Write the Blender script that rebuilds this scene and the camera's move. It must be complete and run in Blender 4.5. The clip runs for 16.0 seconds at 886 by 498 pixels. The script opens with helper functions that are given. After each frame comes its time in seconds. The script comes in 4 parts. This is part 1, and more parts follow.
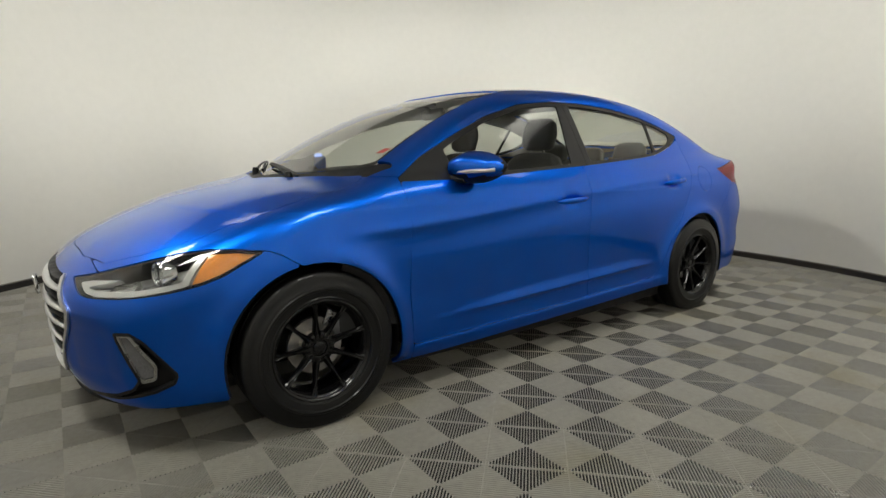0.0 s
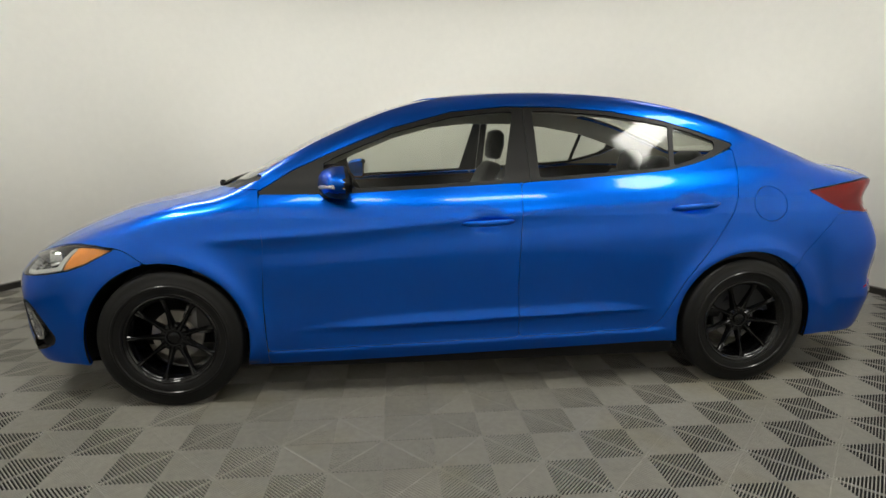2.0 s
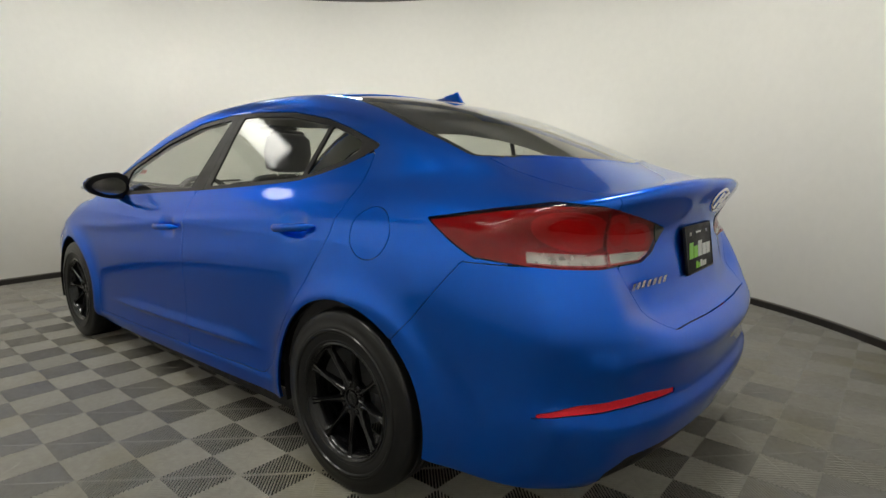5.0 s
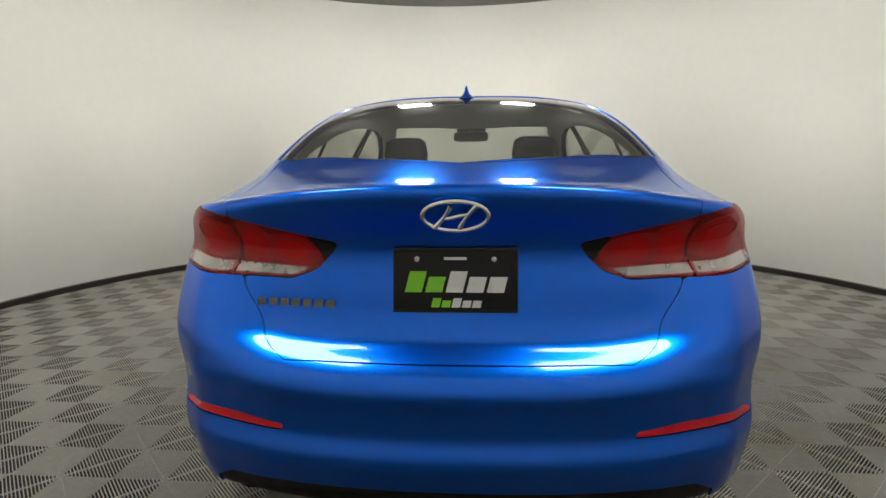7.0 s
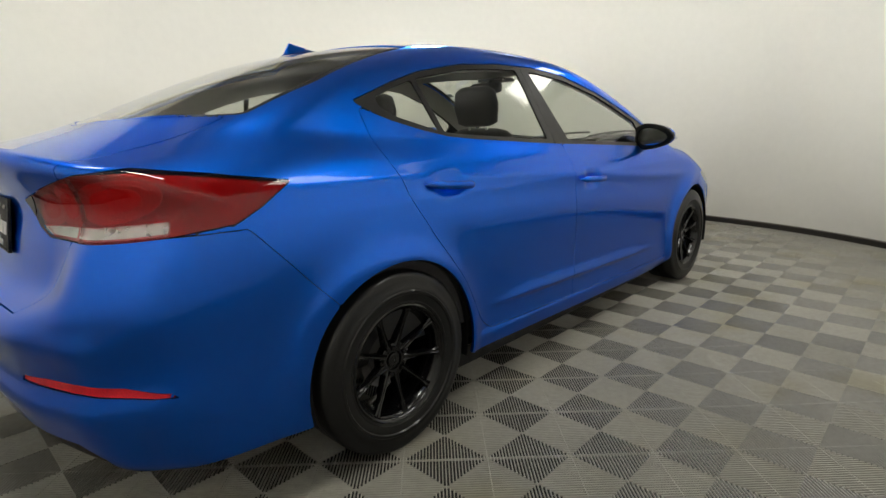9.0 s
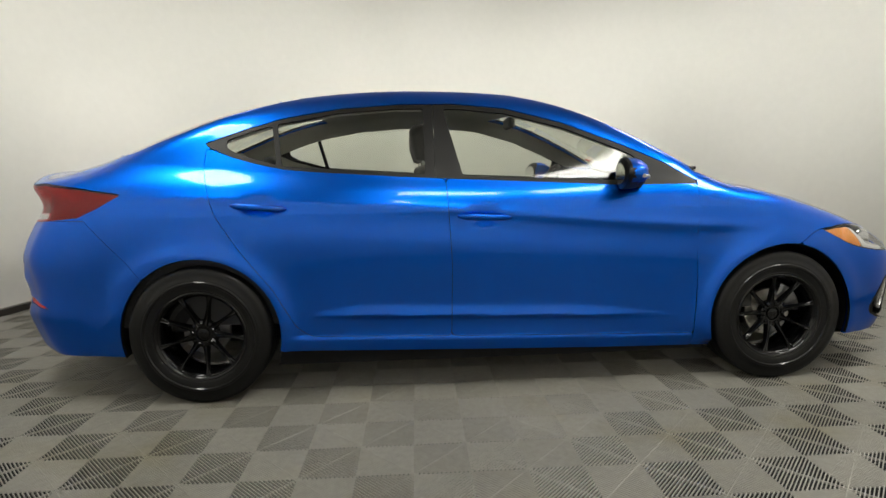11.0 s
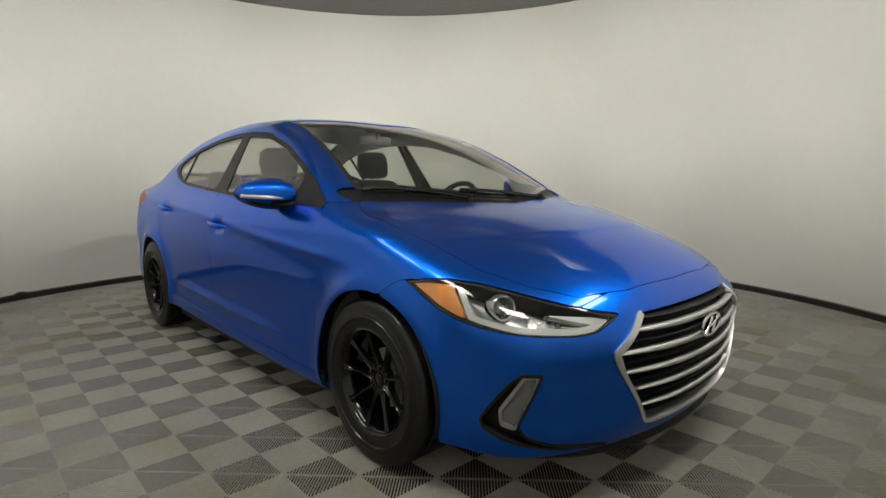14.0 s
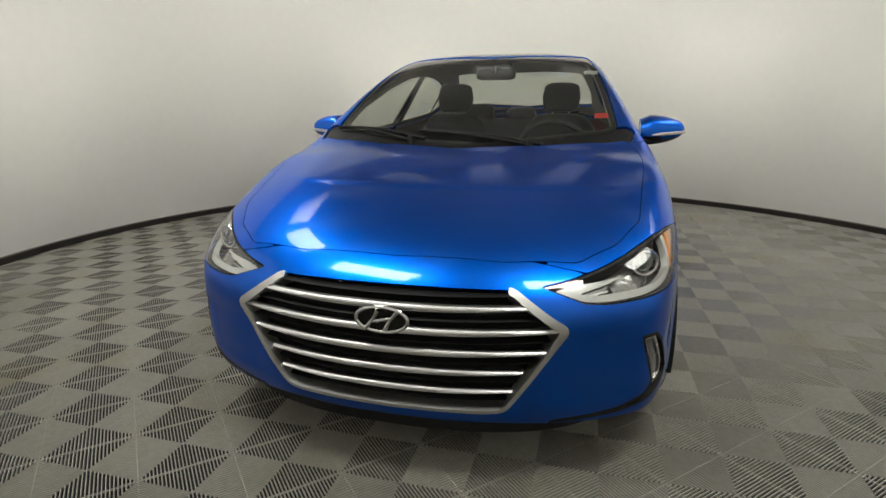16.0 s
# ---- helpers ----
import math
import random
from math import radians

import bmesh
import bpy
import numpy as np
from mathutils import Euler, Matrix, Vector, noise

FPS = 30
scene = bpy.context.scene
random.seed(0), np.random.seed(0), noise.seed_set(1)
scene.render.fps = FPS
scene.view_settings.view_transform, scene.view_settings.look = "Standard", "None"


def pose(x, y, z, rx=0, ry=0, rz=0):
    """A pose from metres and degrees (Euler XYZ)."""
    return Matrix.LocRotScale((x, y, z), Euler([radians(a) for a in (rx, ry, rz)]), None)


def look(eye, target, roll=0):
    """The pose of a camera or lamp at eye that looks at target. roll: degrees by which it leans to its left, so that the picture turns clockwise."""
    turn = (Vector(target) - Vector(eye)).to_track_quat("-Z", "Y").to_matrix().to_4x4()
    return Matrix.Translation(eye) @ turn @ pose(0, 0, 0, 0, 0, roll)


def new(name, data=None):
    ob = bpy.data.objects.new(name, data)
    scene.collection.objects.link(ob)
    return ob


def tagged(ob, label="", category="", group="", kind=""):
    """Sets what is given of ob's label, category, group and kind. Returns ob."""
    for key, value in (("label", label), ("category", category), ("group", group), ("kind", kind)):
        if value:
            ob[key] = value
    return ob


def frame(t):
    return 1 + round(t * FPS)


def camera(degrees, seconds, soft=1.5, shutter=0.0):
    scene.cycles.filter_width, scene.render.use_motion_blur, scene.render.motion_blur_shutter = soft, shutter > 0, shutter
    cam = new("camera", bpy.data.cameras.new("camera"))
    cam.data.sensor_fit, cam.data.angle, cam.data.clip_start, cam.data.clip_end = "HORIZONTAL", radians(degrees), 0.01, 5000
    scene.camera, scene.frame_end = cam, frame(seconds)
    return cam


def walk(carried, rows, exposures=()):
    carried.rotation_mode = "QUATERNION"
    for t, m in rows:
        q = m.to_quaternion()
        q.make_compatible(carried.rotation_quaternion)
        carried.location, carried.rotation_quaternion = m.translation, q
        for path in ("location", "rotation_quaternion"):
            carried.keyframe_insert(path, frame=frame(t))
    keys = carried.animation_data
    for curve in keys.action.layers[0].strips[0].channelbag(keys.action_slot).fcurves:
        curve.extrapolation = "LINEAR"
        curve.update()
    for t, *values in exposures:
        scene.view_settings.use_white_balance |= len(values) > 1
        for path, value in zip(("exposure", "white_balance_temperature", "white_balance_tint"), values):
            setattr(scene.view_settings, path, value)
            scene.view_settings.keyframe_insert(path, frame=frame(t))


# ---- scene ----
cam = camera(79.2, 16.0)
PATH = [
    (0, (2.141, 2.746, 1.064), (0.977, 1.157, 0.717), -0.4),
    (0.5, (1.747, 2.966, 0.968), (0.788, 1.247, 0.61), -0.7),
    (1, (1.324, 3.099, 0.988), (0.622, 1.261, 0.633), -0.5),
    (1.5, (0.928, 3.21, 1.055), (0.549, 1.28, 0.692), 0.0),
    (2, (0.377, 3.244, 1.155), (0.174, 1.289, 0.785), -0.0),
    (2.5, (-0.147, 3.305, 1.16), (-0.224, 1.333, 0.834), -0.2),
    (3, (-0.769, 3.16, 1.127), (-0.648, 1.191, 0.797), -0.4),
    (3.5, (-1.259, 2.983, 1.108), (-1.019, 1.019, 0.812), -0.1),
    (4, (-1.766, 2.728, 1.08), (-1.293, 0.804, 0.801), 0.1),
    (4.5, (-2.263, 2.444, 1.092), (-1.505, 0.616, 0.802), 0.2),
    (4.7, (-2.453, 2.263, 1.088), (-1.483, 0.538, 0.8), 0.1),
    (6.8, (-3.528, 0.164, 1.071), (-1.55, 0.178, 0.771), 0.0),
    (7, (-3.506, -0.055, 1.105), (-1.534, 0.079, 0.803), -0.5),
    (7.5, (-3.269, -0.677, 1.085), (-1.343, -0.268, 0.735), -0.7),
    (8, (-3.053, -1.18, 1.088), (-1.202, -0.587, 0.62), -0.6),
    (8.2, (-2.96, -1.393, 1.092), (-1.167, -0.643, 0.621), -0.8),
    (10.3, (-1.251, -3.041, 1.079), (-0.633, -1.177, 0.701), -1.1),
    (10.5, (-1.015, -3.161, 1.048), (-0.52, -1.251, 0.72), -1.2),
    (11, (-0.414, -3.264, 1.038), (-0.29, -1.289, 0.745), -1.0),
    (11.5, (0.25, -3.376, 1.107), (0.091, -1.404, 0.813), -0.9),
    (12, (0.936, -3.233, 1.126), (0.62, -1.284, 0.805), -1.3),
    (12.5, (1.537, -3.097, 1.021), (1.095, -1.159, 0.801), -0.5),
    (13, (2.061, -2.811, 1.028), (1.346, -0.964, 0.751), -0.7),
    (13.5, (2.518, -2.471, 1.053), (1.436, -0.811, 0.783), -0.5),
    (14, (2.937, -1.981, 1.059), (1.485, -0.628, 0.809), -0.2),
    (14.5, (3.294, -1.419, 1.123), (1.593, -0.425, 0.779), 0.0),
    (15, (3.552, -0.843, 1.11), (1.667, -0.316, 0.697), 0.4),
    (15.5, (3.603, -0.138, 1.154), (1.674, -0.115, 0.626), -0.1),
    (16, (3.544, 0.515, 1.135), (1.672, 0.041, 0.614), -0.2),
]
walk(cam, [(t, look(eye, target, roll)) for t, eye, target, roll in PATH],
     exposures=[(0.0, -0.18), (3.0, -0.14), (7.0, -0.18), (8.0, -0.06), (11.0, -0.02), (12.0, -0.16), (13.0, -0.38), (15.0, -0.42), (16.0, -0.27)])
# ---------------------------------------------------------------- light: unseen fill lamps added under the ceiling across from the round wall, and small downlights
world = bpy.data.worlds.new("world")
scene.world = world
world.use_nodes = True
world.node_tree.nodes["Background"].inputs[0].default_value = (0.9, 0.87, 0.8, 1)
world.node_tree.nodes["Background"].inputs[1].default_value = 0.02
ROOM_X, ROOM_Y, ROOM_R, ROOM_H = 0.13, 0.10, 3.72, 3.17


def ceiling_lamp(name, angle, radius, down, wide, high, watts, spread=180):
    """A lamp below the ceiling, facing outwards, turned by down degrees below the level (past 90: inwards)."""
    data = bpy.data.lights.new(name, "AREA")
    data.shape, data.size, data.size_y = "RECTANGLE", wide, high
    data.energy, data.color, data.spread = watts, LAMP_COLOR, radians(spread)
    ob = new(name, data)
    out = Vector((math.cos(angle), math.sin(angle), 0))
    eye = Vector((ROOM_X, ROOM_Y, ROOM_H - 0.06)) + out * radius
    ob.matrix_world = look(eye, eye + out * math.cos(radians(down)) - Vector((0, 0, math.sin(radians(down)))))


LAMP_COLOR = (0.985, 0.972, 0.895)
# added fill, no such fixtures known: evens out the wall from across the room
for k in range(12):
    ceiling_lamp("added_wall_fill", radians(30 * k + 15), 2.55, 172, 0.45, 0.12, 9.7, 40)
# glints on the car imply downlights; their number and ring layout are added
for angle, radius, turn in ((25, 2.85, 106), (72, 2.5, 92), (108, 2.5, 92), (150, 2.6, 92), (207, 2.6, 92), (267, 2.5, 92), (297, 2.5, 92), (335, 2.85, 106)):
    ceiling_lamp("downlight", radians(angle), radius, turn, 1.00, 0.42, 14, 100)
# ---------------------------------------------------------------- materials
def material(name, color=(0.5, 0.5, 0.5), rough=0.5, metal=0.0, coat=0.0, coat_rough=0.03, grain=0.0, scale=60.0, bump=0.0, spread=0.0, spec=0.5, sheen=0.0):
    """A surface: base colour with two scales of uneven tone (grain), uneven gloss and fine relief (bump, metres)."""
    m = bpy.data.materials.new(name)
    m.use_nodes = True
    nt = m.node_tree
    b = nt.nodes["Principled BSDF"]
    b.inputs["Base Color"].default_value = (*color, 1)
    b.inputs["Roughness"].default_value = rough
    b.inputs["Metallic"].default_value = metal
    b.inputs["Coat Weight"].default_value = coat
    b.inputs["Coat Roughness"].default_value = coat_rough
    b.inputs["Specular IOR Level"].default_value = spec
    b.inputs["Sheen Weight"].default_value = sheen
    if grain or bump or spread:
        where = nt.nodes.new("ShaderNodeNewGeometry")
        fine, wide = nt.nodes.new("ShaderNodeTexNoise"), nt.nodes.new("ShaderNodeTexNoise")
        fine.inputs["Scale"].default_value, wide.inputs["Scale"].default_value = scale, scale / 22
        fine.inputs["Detail"].default_value, wide.inputs["Detail"].default_value = 3, 4
        for n in (fine, wide):
            nt.links.new(where.outputs["Position"], n.inputs["Vector"])
        both = nt.nodes.new("ShaderNodeMath")
        both.operation = "ADD"
        nt.links.new(fine.outputs["Fac"], both.inputs[0])
        nt.links.new(wide.outputs["Fac"], both.inputs[1])
        tone = nt.nodes.new("ShaderNodeMapRange")
        tone.inputs["From Min"].default_value, tone.inputs["From Max"].default_value = 0.6, 1.4
        tone.inputs["To Min"].default_value, tone.inputs["To Max"].default_value = 1 - grain, 1 + grain
        nt.links.new(both.outputs[0], tone.inputs["Value"])
        mix = nt.nodes.new("ShaderNodeVectorMath")
        mix.operation = "SCALE"
        mix.inputs[0].default_value = color
        nt.links.new(tone.outputs["Result"], mix.inputs["Scale"])
        nt.links.new(mix.outputs["Vector"], b.inputs["Base Color"])
        gloss = nt.nodes.new("ShaderNodeMapRange")
        gloss.inputs["From Min"].default_value, gloss.inputs["From Max"].default_value = 0.3, 0.7
        gloss.inputs["To Min"].default_value, gloss.inputs["To Max"].default_value = max(rough - spread, 0.02), rough + spread
        nt.links.new(wide.outputs["Fac"], gloss.inputs["Value"])
        nt.links.new(gloss.outputs["Result"], b.inputs["Roughness"])
        if bump:
            r = nt.nodes.new("ShaderNodeBump")
            r.inputs["Distance"].default_value = bump
            r.inputs["Strength"].default_value = 0.6
            nt.links.new(fine.outputs["Fac"], r.inputs["Height"])
            nt.links.new(r.outputs["Normal"], b.inputs["Normal"])
    return m


def glass(name, tint, gloss_rough=0.01, strength=1.0):
    """Thin tinted glass: see-through, with a mirror sheen that grows towards grazing views."""
    m = bpy.data.materials.new(name)
    m.use_nodes = True
    nt = m.node_tree
    nt.nodes.remove(nt.nodes["Principled BSDF"])
    clear, shine, mix, facing, power, add = (nt.nodes.new(k) for k in ("ShaderNodeBsdfTransparent", "ShaderNodeBsdfGlossy", "ShaderNodeMixShader", "ShaderNodeLayerWeight", "ShaderNodeMath", "ShaderNodeMath"))
    clear.inputs["Color"].default_value = (*tint, 1)
    shine.inputs["Roughness"].default_value = gloss_rough
    shine.inputs["Color"].default_value = (strength, strength, strength, 1)
    facing.inputs["Blend"].default_value = 0.5
    power.operation, add.operation = "POWER", "MULTIPLY_ADD"
    power.inputs[1].default_value = 4.5
    add.inputs[1].default_value, add.inputs[2].default_value = 0.92, 0.06
    nt.links.new(facing.outputs["Facing"], power.inputs[0])
    nt.links.new(power.outputs[0], add.inputs[0])
    nt.links.new(add.outputs[0], mix.inputs[0])
    nt.links.new(clear.outputs[0], mix.inputs[1])
    nt.links.new(shine.outputs[0], mix.inputs[2])
    nt.links.new(mix.outputs[0], nt.nodes["Material Output"].inputs["Surface"])
    return m


PAINT = material("blue_metallic_paint", (0.0004, 0.126, 0.72), 0.33, 1.0, 1.0, 0.065, grain=0.02, scale=50, spread=0.012)
PAINT.node_tree.nodes["Principled BSDF"].inputs["Specular Tint"].default_value = (0.05, 0.50, 1.0, 1)
PAINT.node_tree.nodes["Principled BSDF"].inputs["Coat IOR"].default_value = 1.37
TRIM = material("black_window_trim", (0.012, 0.0115, 0.011), 0.45, spec=0.35, grain=0.15, scale=300, spread=0.06)
PLASTIC = material("black_plastic", (0.007, 0.007, 0.0075), 0.55, spec=0.3, grain=0.25, scale=400, bump=0.0006, spread=0.1)
RUBBER = material("tyre_rubber", (0.006, 0.006, 0.006), 0.48, grain=0.3, scale=90, bump=0.0003, spread=0.08, spec=0.2, coat=0.35, coat_rough=0.13)
GLOSS_BLACK = material("gloss_black_wheel_paint", (0.003, 0.003, 0.0035), 0.19, spec=0.3, coat=0.3, coat_rough=0.05, grain=0.2, scale=120, spread=0.04)
CHROME = material("chrome", (0.72, 0.72, 0.72), 0.12, 1.0, grain=0.05, scale=80, spread=0.05)
SATIN = material("satin_silver", (0.72, 0.72, 0.71), 0.40, 1.0, grain=0.06, scale=200, spread=0.06)
DULL = material("dull_silver", (0.26, 0.26, 0.27), 0.32, 0.9, grain=0.1, scale=150, spread=0.06)
BRUSHED = material("brushed_silver", (0.46, 0.46, 0.45), 0.30, 0.9, grain=0.12, scale=150, spread=0.06)
STEEL = material("brake_steel", (0.52, 0.50, 0.47), 0.34, 1.0, grain=0.25, scale=160, bump=0.0004, spread=0.1)
LAMP_DARK = material("lamp_housing_grey", (0.30, 0.30, 0.29), 0.32, 0.6, grain=0.2, scale=120, spread=0.1)
LAMP_CHROME = material("lamp_reflector_chrome", (0.50, 0.50, 0.49), 0.24, 1.0, grain=0.25, scale=70, bump=0.004, spread=0.08)
DRL = material("pale_light_guide", (0.60, 0.60, 0.58), 0.34, 0.25, coat=0.5, grain=0.05, scale=100)
AMBER = material("amber_reflector", (0.95, 0.32, 0.02), 0.3, coat=1.0, grain=0.35, scale=140, bump=0.003, spread=0.1)
RED = material("dark_red_housing", (0.26, 0.012, 0.020), 0.35, spec=0.25, grain=0.3, scale=90, bump=0.002, spread=0.08)
RED_MID = material("mid_red_bowl", (0.52, 0.020, 0.026), 0.32, spec=0.3, grain=0.25, scale=160, bump=0.002, spread=0.08)
RED_BRIGHT = material("bright_red_lens", (0.72, 0.014, 0.03), 0.2, spec=0.3, coat=0.3, coat_rough=0.03, grain=0.25, scale=220, bump=0.001, spread=0.05)
FOG_LENS = material("grey_fog_lens", (0.16, 0.16, 0.17), 0.18, 0.3, coat=1.0, grain=0.3, scale=150, spread=0.06)
CLEAR_STRIP = material("clear_ribbed_lens", (0.46, 0.43, 0.41), 0.22, 0.7, coat=1.0, grain=0.7, scale=45, bump=0.002, spread=0.08)
WINDOW = glass("tinted_window_glass", (0.79, 0.81, 0.76), 0.07)
SCREEN = glass("windscreen_glass", (0.84, 0.87, 0.82), 0.05)
LENS = glass("lamp_cover_glass", (0.90, 0.91, 0.91))
RED_LENS = glass("red_lamp_cover", (0.80, 0.17, 0.21), 0.03, 0.65)
CLOTH = material("black_seat_cloth", (0.022, 0.022, 0.024), 0.9, grain=0.3, scale=260, bump=0.001, spread=0.05, sheen=0.3)
LINING = material("dark_cabin_plastic", (0.030, 0.030, 0.031), 0.62, grain=0.25, scale=180, bump=0.0006, spread=0.1)
HEADLINER = material("grey_headliner", (0.62, 0.61, 0.57), 0.85, grain=0.08, scale=200)
EDGE_GREY = material("grey_edge_strip", (0.22, 0.205, 0.18), 0.4, grain=0.15, scale=50, spread=0.08)
WHITE = material("white_print", (0.72, 0.72, 0.70), 0.4, grain=0.04, scale=200)
GREEN = material("green_print", (0.22, 0.62, 0.02), 0.4, grain=0.05, scale=200)
STICKER_RED = material("red_sticker", (0.62, 0.05, 0.04), 0.5, grain=0.06, scale=200)
WALL = material("off_white_wall_paint", (0.78, 0.765, 0.715), 0.45, grain=0.025, scale=14, bump=0.0012, spread=0.06, spec=0.35)
CEILING = material("grey_ceiling_paint", (0.30, 0.295, 0.275), 0.8, grain=0.05, scale=20)
BASEBOARD = material("black_vinyl_baseboard", (0.026, 0.022, 0.019), 0.45, grain=0.3, scale=60, spread=0.1)
# near-black: the shade in the gaps between the ribs is put into this colour
UNDER = material("gap_shade_sub_floor", (0.006, 0.006, 0.005), 0.8, grain=0.3, scale=40)
CABLE = material("black_cable", (0.012, 0.012, 0.012), 0.5, grain=0.2, scale=100)


def tile_material():
    """Grey ribbed plastic with scuffs and faint ochre stains that run across the tiles."""
    m = material("grey_ribbed_plastic", (0.335, 0.323, 0.284), 0.55, grain=0.14, scale=38, spread=0.1)
    nt = m.node_tree
    b = nt.nodes["Principled BSDF"]
    tone = b.inputs["Base Color"].links[0].from_socket
    where = nt.nodes.new("ShaderNodeNewGeometry")
    stain = nt.nodes.new("ShaderNodeTexNoise")
    stain.inputs["Scale"].default_value, stain.inputs["Detail"].default_value = 1.9, 5
    nt.links.new(where.outputs["Position"], stain.inputs["Vector"])
    much = nt.nodes.new("ShaderNodeMapRange")
    much.inputs["From Min"].default_value, much.inputs["From Max"].default_value = 0.54, 0.72
    much.inputs["To Max"].default_value = 0.55
    nt.links.new(stain.outputs["Fac"], much.inputs["Value"])
    mix = nt.nodes.new("ShaderNodeMix")
    mix.data_type, mix.blend_type = "RGBA", "MULTIPLY"
    mix.inputs["B"].default_value = (0.80, 0.74, 0.50, 1)
    nt.links.new(much.outputs["Result"], mix.inputs["Factor"])
    nt.links.new(tone, mix.inputs["A"])
    info = nt.nodes.new("ShaderNodeObjectInfo")
    vary = nt.nodes.new("ShaderNodeMapRange")
    vary.inputs["To Min"].default_value, vary.inputs["To Max"].default_value = 0.92, 1.06
    nt.links.new(info.outputs["Random"], vary.inputs["Value"])
    last = nt.nodes.new("ShaderNodeVectorMath")
    last.operation = "SCALE"
    nt.links.new(mix.outputs["Result"], last.inputs[0])
    nt.links.new(vary.outputs["Result"], last.inputs["Scale"])
    nt.links.new(last.outputs["Vector"], b.inputs["Base Color"])
    return m


TILE = tile_material()
# ---------------------------------------------------------------- building helpers
def link_bmesh(name, bm, mat, parent=None, smooth_angle=40, label="", loc=None):
    bmesh.ops.recalc_face_normals(bm, faces=bm.faces)
    me = bpy.data.meshes.new(name)
    bm.to_mesh(me)
    bm.free()
    me.materials.append(mat)
    me.shade_smooth()
    if smooth_angle < 180:
        me.set_sharp_from_angle(angle=radians(smooth_angle))
    ob = new(name, me)
    if loc:
        ob.location = loc
    if parent:
        ob.parent = parent
    return tagged(ob, label)


def part(name, bm, mat, parent, label="", smooth_angle=40):
    return link_bmesh(name, bm, mat, parent, smooth_angle, label)


def shell(name, mesh, mat, parent, depth=0.012, offset=0.0, label=""):
    """One body panel: the cut surface with its true normals, its edge folded inwards by depth."""
    p, n, t = mesh
    p = p + n * offset
    verts, norms, faces = [p], [n], [t]
    if depth and len(t):
        e = np.concatenate([t[:, [0, 1]], t[:, [1, 2]], t[:, [2, 0]]])
        key = np.sort(e, 1)
        _, first, count = np.unique(key, axis=0, return_index=True, return_counts=True)
        rim = e[first[count == 1]]
        side = np.zeros_like(n)
        d = np.cross(p[rim[:, 1]] - p[rim[:, 0]], n[rim[:, 0]])
        np.add.at(side, rim[:, 0], d)
        np.add.at(side, rim[:, 1], d)
        used = np.unique(rim)
        where = np.zeros(len(p), int)
        where[used] = np.arange(len(used))
        s = side[used] / np.maximum(np.linalg.norm(side[used], axis=1), 1e-9)[:, None]
        a, k = len(p), len(used)
        verts += [p[used], p[used] - n[used] * depth]
        norms += [s, s]
        i, j = where[rim[:, 0]], where[rim[:, 1]]
        faces += [np.stack([a + j, a + i, a + k + i], 1), np.stack([a + j, a + k + i, a + k + j], 1)]
    v, nn, f = np.concatenate(verts), np.concatenate(norms), np.concatenate(faces)
    me = bpy.data.meshes.new(name)
    me.from_pydata(v.tolist(), [], f.tolist())
    me.update()
    me.shade_smooth()
    me.normals_split_custom_set_from_vertices(nn.tolist())
    me.materials.append(mat)
    ob = new(name, me)
    if parent:
        ob.parent = parent
    return tagged(ob, label)


def lathe(bm, profile, steps=64, axis="Y", closed=False):
    """Turn (radius, height) pairs about an axis; closed joins the last pair to the first."""
    rings = []
    for i in range(steps):
        a = 2 * math.pi * i / steps
        c, s = math.cos(a), math.sin(a)
        rings.append([bm.verts.new((r * c, h, r * s) if axis == "Y" else (r * c, r * s, h) if axis == "Z" else (h, r * c, r * s)) for r, h in profile])
    n = len(profile)
    for i in range(steps):
        for k in range(n if closed else n - 1):
            m = (k + 1) % n
            bm.faces.new((rings[i][k], rings[i][m], rings[(i + 1) % steps][m], rings[(i + 1) % steps][k]))
    return rings


def block(bm, lo, hi, bevel=0.0, m=Matrix(), segs=2):
    """A box between two corners with rounded edges."""
    made = bmesh.ops.create_cube(bm, size=1)["verts"]
    c, d = (Vector(lo) + Vector(hi)) / 2, Vector(hi) - Vector(lo)
    for v in made:
        v.co = Vector((v.co.x * d.x, v.co.y * d.y, v.co.z * d.z)) + c
    if bevel:
        edges = list({e for v in made for e in v.link_edges})
        out = bmesh.ops.bevel(bm, geom=edges, offset=bevel, segments=segs, affect="EDGES", profile=0.5)
        made = list({v for f in out["faces"] for v in f.verts} | {v for v in made if v.is_valid})
    if m != Matrix():
        bmesh.ops.transform(bm, matrix=m, verts=made)
    return made


def tube(bm, points, radius, sides=8, squash=1.0, caps=True):
    """A round bar along points; radius may be one number or one a point."""
    pts = [Vector(q) for q in points]
    rad = radius if isinstance(radius, (list, tuple)) else [radius] * len(pts)
    rings = []
    for i, q in enumerate(pts):
        d = (pts[min(i + 1, len(pts) - 1)] - pts[max(i - 1, 0)]).normalized()
        up = Vector((0, 0, 1)) if abs(d.z) < 0.95 else Vector((1, 0, 0))
        a = d.cross(up).normalized()
        b = a.cross(d)
        rings.append([bm.verts.new(q + (a * math.cos(2 * math.pi * k / sides) + b * math.sin(2 * math.pi * k / sides) * squash) * rad[i]) for k in range(sides)])
    for r, s in zip(rings, rings[1:]):
        for k in range(sides):
            bm.faces.new((r[k], r[(k + 1) % sides], s[(k + 1) % sides], s[k]))
    if caps:
        bm.faces.new(rings[0])
        bm.faces.new(rings[-1][::-1])
    return rings


def mirrored(bm):
    bmesh.ops.scale(bm, vec=(1, -1, 1), verts=bm.verts)
    return bm


